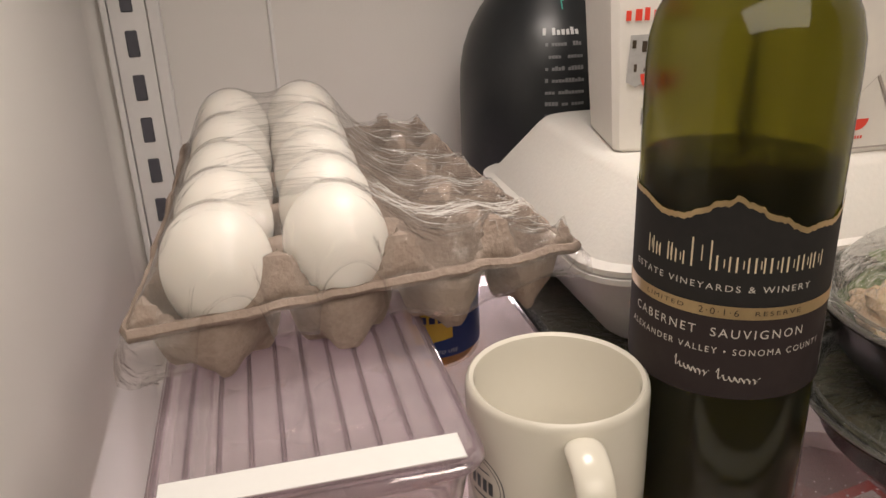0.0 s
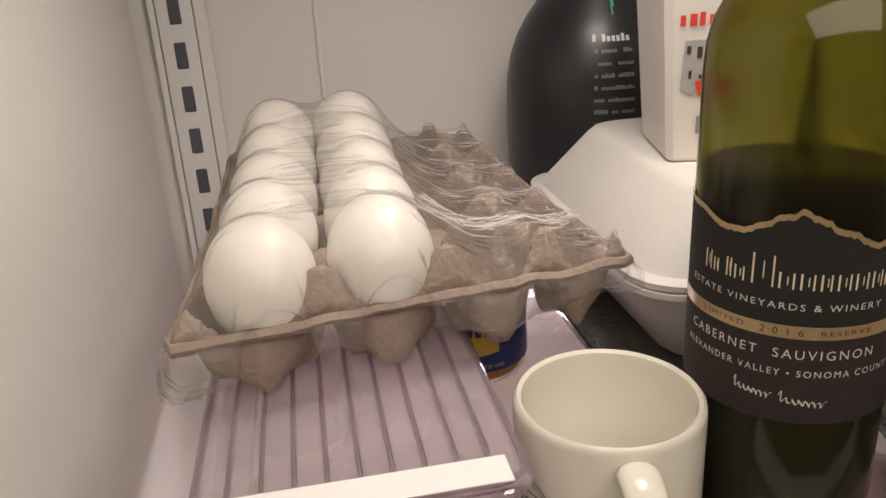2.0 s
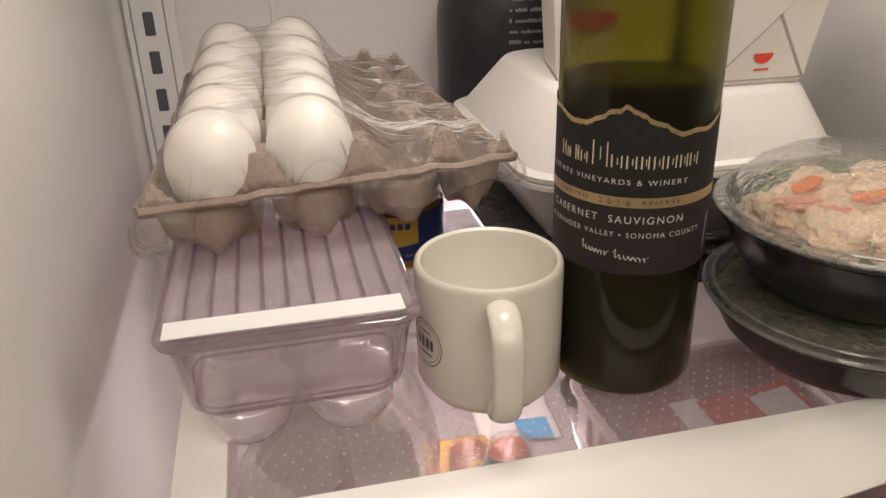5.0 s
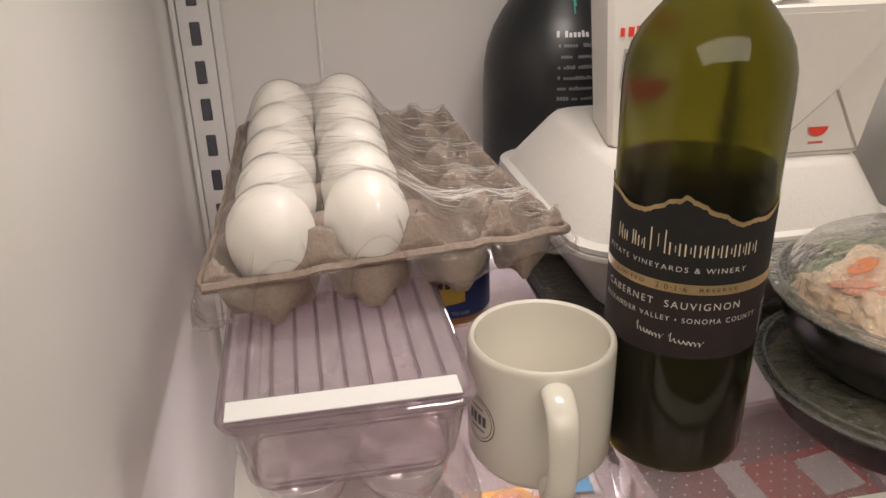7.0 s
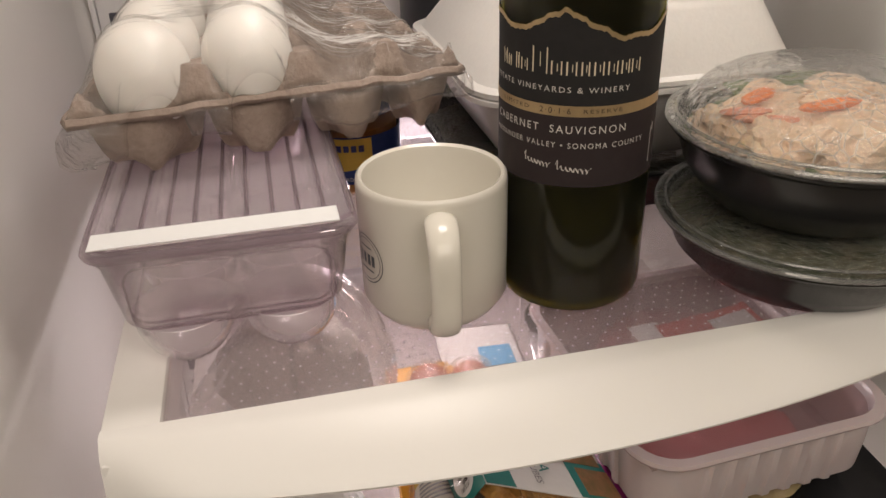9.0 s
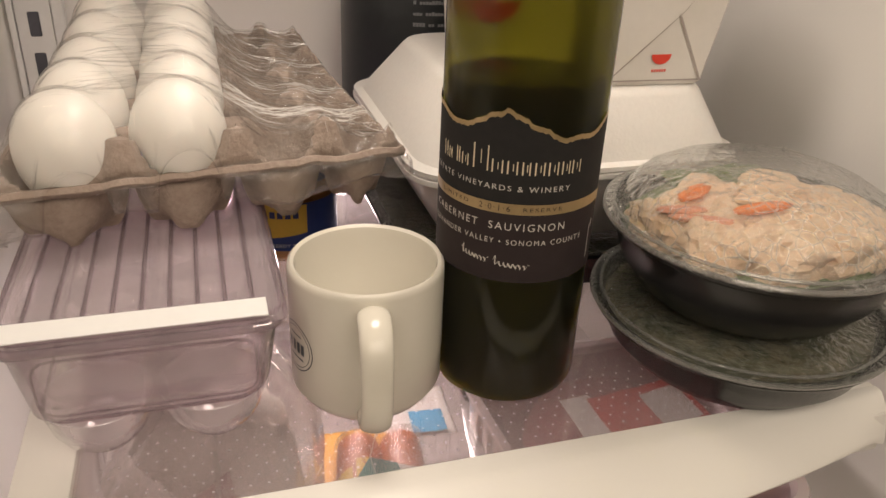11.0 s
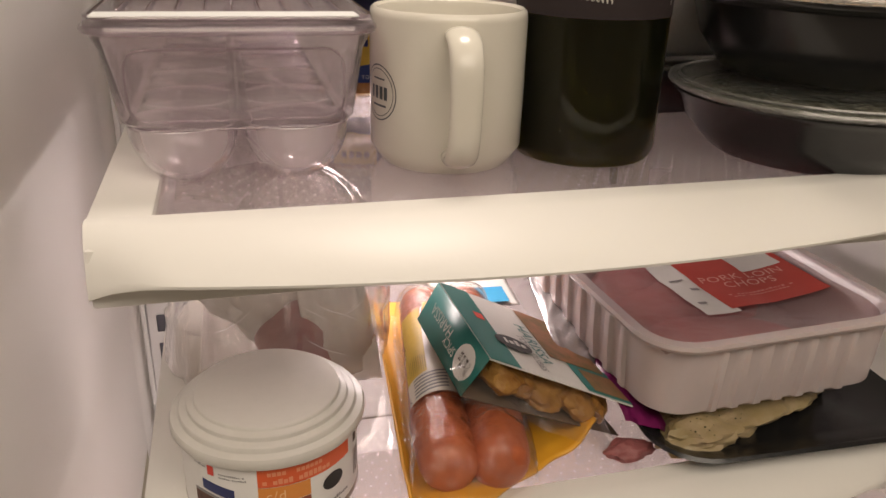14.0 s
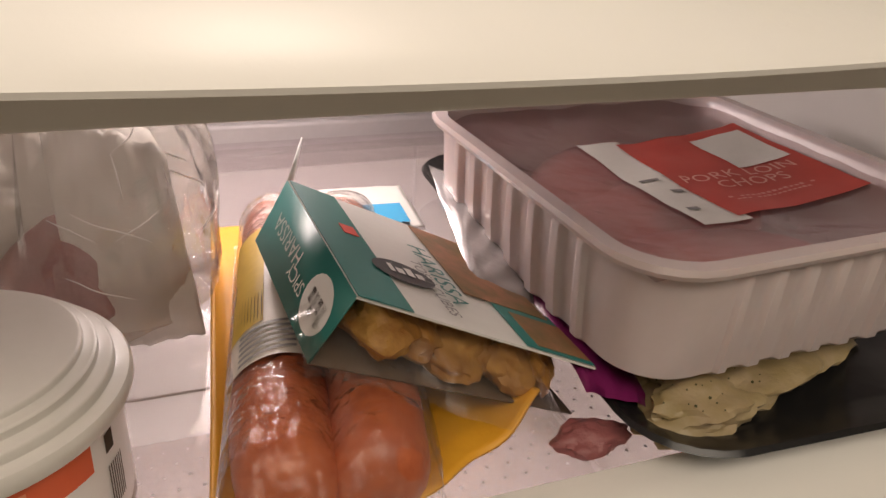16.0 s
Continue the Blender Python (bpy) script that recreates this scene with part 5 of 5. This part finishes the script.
    part("facts_print", merged(*[lab(-0.0160, -45, 20, 0.006 + k * 0.0032, 0.0075 + k * 0.0032, 0.0184) for k in range(6)]), GREY_PRINT, t)["kind"] = "stuff"
    part("bar_code", merged(*[lab(-0.0160, -52 + k * 4.2, -50 + k * 4.2, 0.028, 0.044, 0.0185) for k in range(9)]), DARK_PRINT, t)
    bm = words("LINGUICA", 0.0105, 1.0)
    for v in bm.verts:
        a = radians(38) - v.co.y / 0.0184
        v.co = (-0.0160 + 0.09 * (0.125 - v.co.x * 0.9) + 0.0186 * math.sin(a), 0.085 - v.co.x * 0.9, 0.0185 + 0.0186 * math.cos(a))
    part("title", bm, RUST_PRINT, t)
    return t


sausages()


def tofu_box():
    # sleeve: local x across its top, local y along its length, leaning down to the right
    m = Matrix.Translation((-0.0600, -0.0470, -0.0935)) @ Matrix.Rotation(radians(2), 4, "Z") @ Matrix.Rotation(radians(26.5), 4, "Y")
    t = thing("tofu_carton", m, "teal and white card sleeve around a pouch of spiced tofu", "food carton")
    W, L, Hh = 0.098, 0.092, 0.0265
    sk = -0.002
    top = box(0, W, 0, L, -0.0008, 0.0, 0.0)
    part("top_panel", top, WHITE_CARD, t, "white printed top panel", False)
    bm = bmesh.new()
    quads(bm, [[(0.0, 0.0, 0.0), (sk, 0.004, -Hh)], [(0.0, L, 0.0), (sk, L - 0.002, -Hh)]], False)
    thick(part("side_panel", bm, TEAL_CARD, t, "teal side panel"), 0.0008, 0)
    bm = quads(bmesh.new(), [[(sk, 0.004, -Hh), (W + 0.006, 0.004, -Hh * 0.82)], [(sk, L - 0.002, -Hh), (W + 0.004, L - 0.002, -Hh * 0.82)]], False)
    thick(part("bottom_panel", bm, BROWN_CARD, t, "brown inner card"), 0.0008, 0)
    zz = 0.0003
    flat = lambda x0, x1, y0, y1, z=zz: box(x0, x1, y0, y1, z, z + 0.0002)
    part("teal_strip", flat(0.0004, 0.020, 0.0, L), TEAL_CARD, t, "", False)
    part("food_picture", flat(0.054, W - 0.004, 0.030, L - 0.003, 0.0006), FOOD_PHOTO, t, "picture of spiced food", False)
    part("food_picture", flat(0.072, W - 0.001, 0.003, 0.026, 0.0006), FOOD_PHOTO, t, "", False)
    part("teal_corner", flat(0.066, W - 0.0005, 0.0005, 0.034, 0.0004), TEAL_CARD, t, "", False)
    bm = moved(quads(bmesh.new(), [[(0.0125 * r * math.cos(a * math.pi / 10), 0.0085 * r * math.sin(a * math.pi / 10), 0) for a in range(20)] for r in (0.01, 1.0)]), Matrix.Translation((0.028, 0.030, 0.0009)))
    part("brand_badge", bm, mat("charcoal_print", (0.05, 0.05, 0.05), 0.5), t)
    part("badge_mark", moved(bars([(-0.006, -0.004, -0.002, 0.004), (-0.003, 0.0, -0.002, 0.002), (0.001, 0.004, -0.002, 0.004), (0.005, 0.008, -0.002, 0.002)]), Matrix.Translation((0.028, 0.030, 0.0012))), WHITE_CARD, t)
    part("title", moved(words("HARISSA", 0.0085, 1.0), Matrix.Translation((0.0425, 0.040, 0.0009)) @ Matrix.Rotation(radians(-90), 4, "Z")), TEAL_CARD, t)
    part("subtitle", moved(words("TOFU CUBES", 0.0048, 1.0), Matrix.Translation((0.0365, 0.026, 0.0009)) @ Matrix.Rotation(radians(-90), 4, "Z")), GREY_PRINT, t)
    part("red_chili", flat(0.012, 0.018, 0.052, 0.060, 0.0006), RED_PRINT, t, "", False)
    # lettering and badge on the side panel
    def on_side(bm, u, v):
        for w in bm.verts:
            a, b = u - w.co.x, v - w.co.y
            w.co = (sk + (-sk) * (b / Hh) - 0.0008, L - a, -Hh + b + 0.0003)
        return bm
    part("title", on_side(words("SPICY", 0.0050, 1.0), 0.052, 0.0120), WHITE_CARD, t)
    part("title", on_side(words("HARISSA", 0.0065, 1.0), 0.030, 0.0175), WHITE_CARD, t)
    part("badge", on_side(quads(bmesh.new(), [[(0.012 * r * math.cos(a * math.pi / 10), 0.0095 * r * math.sin(a * math.pi / 10), 0) for a in range(20)] for r in (0.01, 1.0)]), 0.074, 0.0125), WHITE_CARD, t)
    part("badge_print", on_side(bars([(-0.008, -0.005, -0.003, 0.005), (-0.004, -0.001, -0.003, 0.002), (0.0, 0.003, -0.003, 0.005), (0.004, 0.007, -0.003, 0.002)]), 0.074, 0.0125), DARK_PRINT, t)
    # pouch and tofu at the open end
    for k in range(6):
        part("tofu_piece", blob(0.0185 + k * 0.0138, 0.017 + 0.004 * (k % 2), -0.0125 - 0.0012 * (k % 3), 0.0125, 0.016, 0.0090, 40 + k * 3, 0.34, 4, (4 * k, 6 - 5 * k, 25 * k)), TOFU, t, "orange-brown spiced tofu")


    def pch(u, v):
        x = -0.008 + 0.106 * u
        return (x, -0.010 + 0.030 * v + 0.004 * math.sin(u * 7), -0.0235 + 0.0205 * math.sin(v * 1.57) * (0.2 + 0.8 * min(1, abs(math.sin(u * 3.14)) * 1.6)) + 0.0015 * noise.noise((u * 9, v * 7, 0)))
    part("pouch", sheet(40, 14, pch), POUCH, t, "clear inner pouch")
    part("pouch_seal", sheet(20, 4, lambda u, v: (0.082 + 0.030 * u, -0.013 + 0.017 * v - 0.004 * u, -0.027 + 0.002 * math.sin(u * 6))), POUCH, t, "crimped pouch seal")
    fl = quads(bmesh.new(), [[(0.0, L, 0.0), (0.004, L + 0.018, 0.014)], [(sk, L - 0.002, -Hh), (sk + 0.010, L + 0.012, -0.010)]], False)
    thick(part("end_flap", fl, WHITE_CARD, t, "open card end flap"), 0.0007, 0)
    return t


tofu_box()


def packet(name, m, w, l, material, label):
    t = thing(name, m, label, "food packet")
    def f(s):
        return lambda u, v: ((u - 0.5) * w, (v - 0.5) * l, s * 0.006 * math.sin(u * math.pi) ** 0.5 * math.sin(v * math.pi) ** 0.5 + 0.0018 * noise.noise((u * 5, v * 5, 3.0)))
    bm = merged(sheet(20, 24, f(1)), sheet(20, 24, f(-1)))
    bmesh.ops.remove_doubles(bm, verts=bm.verts[:], dist=1e-5)
    part("packet", bm, material, t)
    return t


packet("magenta_packet", pose(0.0410, 0.010, ZL + 0.0205, 3, 20, -6), 0.030, 0.13, MAGENTA, "glossy magenta plastic food packet")
# added sheet: white stands in for brightly lit glass, blue for something lower down
flat_pack = thing("lit_glass_patch", pose(-0.006, 0.162, ZL + 0.0008, 0, 0, -4), "thin white sheet standing in for lit shelf glass, with a light blue patch", "food packet")
thick(part("packet", sheet(20, 20, lambda u, v: (-0.033 + 0.066 * u, -0.030 + 0.060 * v, 0.0022 * (math.sin(u * math.pi) * math.sin(v * math.pi)) ** 0.5 + 0.0004 * noise.noise((u * 7, v * 7, 1.0)) + 0.0006)), WHITE_CARD, flat_pack), 0.0005, -1)
part("blue_patch", sheet(8, 8, lambda u, v: (-0.002 + 0.027 * u, -0.029 + 0.026 * v, 0.0035)), mat("light_blue_patch", (0.05, 0.34, 0.60), 0.45, grain=0.1), flat_pack, "light blue patch")
packet("silver_packet", pose(0.0275, 0.060, ZL + 0.030, 2, 26, -10), 0.038, 0.12, FOIL, "silver foil food packet with dark print")


def chicken_tray():
    t = thing("chicken_tray", pose(0.028, -0.088, ZL + 0.0006, 0, 0, -2), "black foam tray with herbed raw chicken pieces", "food tray")
    w, d, h = 0.175, 0.29, 0.014
    rings = [rrect(0.022, w - 0.022, 0.022, d - 0.022, 0.02, 0.004), rrect(0.018, w - 0.018, 0.018, d - 0.018, 0.022, 0.0045), rrect(0.003, w - 0.003, 0.003, d - 0.003, 0.03, h - 0.001), rrect(0.0, w, 0.0, d, 0.032, h), rrect(0.0015, w - 0.0015, 0.0015, d - 0.0015, 0.031, h + 0.0018),
             rrect(0.006, w - 0.006, 0.006, d - 0.006, 0.028, h), rrect(0.022, w - 0.022, 0.022, d - 0.022, 0.02, 0.0065)]
    part("tray", quads(bmesh.new(), rings, True, True, True), BLACK_PLASTIC, t)
    part("foot", box(0.03, w - 0.03, 0.03, d - 0.03, 0.0, 0.0045), BLACK_PLASTIC, t)
    spots = []
    for k, (x, y, sx, sy, rz) in enumerate(((0.036, 0.032, 0.026, 0.017, 12), (0.066, 0.044, 0.034, 0.018, 24), (0.104, 0.066, 0.040, 0.022, 28), (0.034, 0.060, 0.022, 0.020, 60), (0.130, 0.110, 0.03, 0.03, 10), (0.07, 0.11, 0.04, 0.03, 40))):
        part("chicken_piece", blob(x, y, 0.0130, sx, sy, 0.0085, 50 + k, 0.42, 4, (0, 0, rz)), HERB_CHICKEN, t, "pale raw chicken with herbs")
        spots.append((x, y, sx, sy, rz))
    rnd = random.Random(5)
    bm = bmesh.new()
    for k in range(80):
        x, y, sx, sy, rz = spots[k % 3]
        a, r = rnd.uniform(0, 6.28), rnd.random() ** 0.5 * 0.85
        px, py = r * math.cos(a) * sx, r * math.sin(a) * sy
        c, s = math.cos(radians(rz)), math.sin(radians(rz))
        z = 0.0135 + 0.0098 * math.sqrt(max(0, 1 - r * r))
        bmesh.ops.create_icosphere(bm, subdivisions=1, radius=rnd.choice((0.0003, 0.0004, 0.0006)), matrix=Matrix.Translation((x + c * px - s * py, y + s * px + c * py, z)))
    o = part("herb_flakes", bm, HERB, t)
    o["kind"] = "stuff"
    return t


chicken_tray()


def pork_tray():
    t = thing("pork_tray", pose(0.0225, -0.0720, ZL + 0.0255, 0, 0, 3), "translucent white plastic tray of pork chops sealed with film", "meat tray")
    w, d, h = 0.172, 0.192, 0.0490

    def fluted(ins, z, r, amp):
        ring = rrect(ins, w - ins, ins, d - ins, r, z, 8)
        out = []
        tot = len(ring)
        for k in range(tot):
            a, b = Vector(ring[k]), Vector(ring[(k + 1) % tot])
            m = 84 if (b - a).length > 0.02 else 1
            for j in range(m):
                p = a.lerp(b, j / m)
                straight = (b - a).length > 0.02
                if straight and j:
                    way = (b - a).normalized()
                    p = (a + b) / 2 + way * (j / m - 0.5) * (0.094 if abs(way.x) > 0.5 else 0.114)
                run = (a - p).length
                flute = math.sin(j / m * 13 * math.pi) if straight and 0.02 < j / m < 0.98 else 0.0
                tn = (b - a).normalized()
                nrm = Vector((tn.y, -tn.x, 0))
                out.append(p + nrm * amp * min(1.0, max(0.0, flute * 1.6 + 0.2)))
        return out
    m1 = [fluted(0.0115, 0.0, 0.022, 0.0), fluted(0.0082, 0.0035, 0.022, 0.0022), fluted(0.0068, 0.020, 0.024, 0.0026), fluted(0.0055, h - 0.008, 0.026, 0.0020), fluted(0.005, h - 0.0045, 0.026, 0.0)]
    rings = m1
    part("tray_wall", quads(bmesh.new(), rings, True, True, False), PORK_TRAY, t, "ribbed translucent wall")
    rim = [rrect(0.005, w - 0.005, 0.005, d - 0.005, 0.026, h - 0.0045), rrect(0.0008, w - 0.0008, 0.0008, d - 0.0008, 0.028, h - 0.004), rrect(0.0, w, 0.0, d, 0.028, h - 0.002), rrect(0.0008, w - 0.0008, 0.0008, d - 0.0008, 0.028, h),
           rrect(0.0065, w - 0.0065, 0.0065, d - 0.0065, 0.024, h), rrect(0.0085, w - 0.0085, 0.0085, d - 0.0085, 0.022, h - 0.003), rrect(0.0125, w - 0.0125, 0.0125, d - 0.0125, 0.02, 0.010)]
    part("rim", quads(bmesh.new(), rim, True, False, False), PORK_TRAY, t, "rolled white rim")
    for k in range(3):
        part("pork_chop", blob(0.080 + 0.010 * (k - 1), 0.045 + k * 0.050, 0.0165, 0.060, 0.036, 0.0120, 70 + k, 0.12, 4, (0, 0, 15 * k)), PORK, t, "raw pink pork chop")
    part("film", sheet(26, 30, lambda u, v: (0.008 + (w - 0.016) * u, 0.008 + (d - 0.016) * v, h - 0.0050 - 0.0105 * (math.sin(u * math.pi) * math.sin(v * math.pi)) ** 0.5 + 0.0012 * noise.noise((u * 8, v * 8, 0)))), PORK_FILM, t, "misted sealing film")

    def lay(bm, dz=0.0):
        for v in bm.verts:
            u, q = (v.co.x - 0.008) / (w - 0.016), (v.co.y - 0.008) / (d - 0.016)
            v.co.z = h - 0.0050 - 0.0105 * max(0.0, math.sin(u * math.pi) * math.sin(q * math.pi)) ** 0.5 + 0.0012 * noise.noise((u * 8, q * 8, 0)) + 0.0008 + dz
        return bm
    grid = lambda x0, x1, y0, y1: sheet(12, 12, lambda u, v: (x0 + (x1 - x0) * u, y0 + (y1 - y0) * v, 0))
    part("white_label", lay(grid(0.066, 0.090, 0.052, 0.146)), WHITE_CARD, t, "white price label")
    part("red_label", lay(grid(0.086, 0.158, 0.056, 0.142), 0.0005), RED_LABEL, t, "red product label")
    part("label_corner", lay(grid(0.124, 0.154, 0.098, 0.134), 0.0010), WHITE_CARD, t)
    for k, wd in enumerate(("PORK LOIN", "CHOPS")):
        bm = moved(words(wd, 0.0075, 1.05), Matrix.Translation((0.119, 0.090 - k * 0.0098, 0)) @ Matrix.Rotation(radians(-6), 4, "Z"))
        part("label_title", lay(bm, 0.0012), mat("pale_red_print", (0.72, 0.42, 0.36), 0.5), t)
    part("label_print", lay(moved(bars(scribble(16, -0.024, 0.024, 0, 0.0016, 3) + scribble(16, -0.022, 0.022, -0.003, 0.0016, 4)), Matrix.Translation((0.119, 0.071, 0))), 0.0012), mat("pinkish_label_print", (0.66, 0.32, 0.28), 0.5), t)
    part("price_print", lay(moved(bars([(-0.008, -0.002, 0.0, 0.003), (0.0, 0.006, 0.02, 0.023), (-0.007, 0.003, 0.034, 0.036)]), Matrix.Translation((0.078, 0.066, 0))), 0.0004), GREY_PRINT, t)
    return t


pork_tray()


def sausage_piece():
    t = thing("sausage_packet", pose(0.022, -0.056, ZL + 0.0006), "small reddish film-wrapped sausage piece", "food packet")
    part("piece", blob(0, 0, 0.004, 0.013, 0.008, 0.005, 90, 0.3, 4), BAG_MEAT, t)
    return t


sausage_piece()


# drawer under the lower shelf
dr = thing("crisper_drawer", pose(0, 0, 0), "frosted plastic crisper drawer below the shelf", "drawer")
part("front", box(-0.21, 0.195, -0.112, -0.105, -0.40, -0.215, 0.004, 3), DRAWER, dr)
part("handle_rail", box(-0.215, 0.19, -0.118, -0.095, -0.215, -0.203, 0.004, 3), FRAME, dr)
part("side", box(-0.21, -0.206, -0.105, 0.30, -0.40, -0.205), DRAWER, dr)
part("side", box(0.191, 0.195, -0.105, 0.30, -0.40, -0.205), DRAWER, dr)
part("base", box(-0.21, 0.195, -0.105, 0.30, -0.4195, -0.414), DRAWER, dr)

# the kitchen around the viewer
for nm, b, mm, lab in (("floor_kitchen", box(-2.2, 2.0, -3.0, 0.6, -1.20, -1.15), KITCHEN_FLOOR, "beige kitchen floor"),
                       ("ceiling_kitchen", box(-2.2, 2.0, -3.0, 0.6, 1.30, 1.35), KITCHEN_CEILING, "white kitchen ceiling"),
                       ("wall_kitchen_back", box(-2.2, 2.0, -3.05, -3.0, -1.15, 1.30), KITCHEN_WALL, "beige kitchen wall"),
                       ("wall_kitchen_left", box(-2.25, -2.2, -3.0, 0.6, -1.15, 1.30), KITCHEN_WALL, "beige kitchen wall"),
                       ("wall_kitchen_right", box(2.0, 2.05, -3.0, 0.6, -1.15, 1.30), KITCHEN_WALL, "beige kitchen wall"),
                       ("wall_kitchen_front", box(-2.2, 2.0, 0.6, 0.65, -1.15, 1.30), KITCHEN_WALL, "beige kitchen wall")):
    tagged(part(nm, b, mm), lab, nm.split("_")[0], kind="structure")
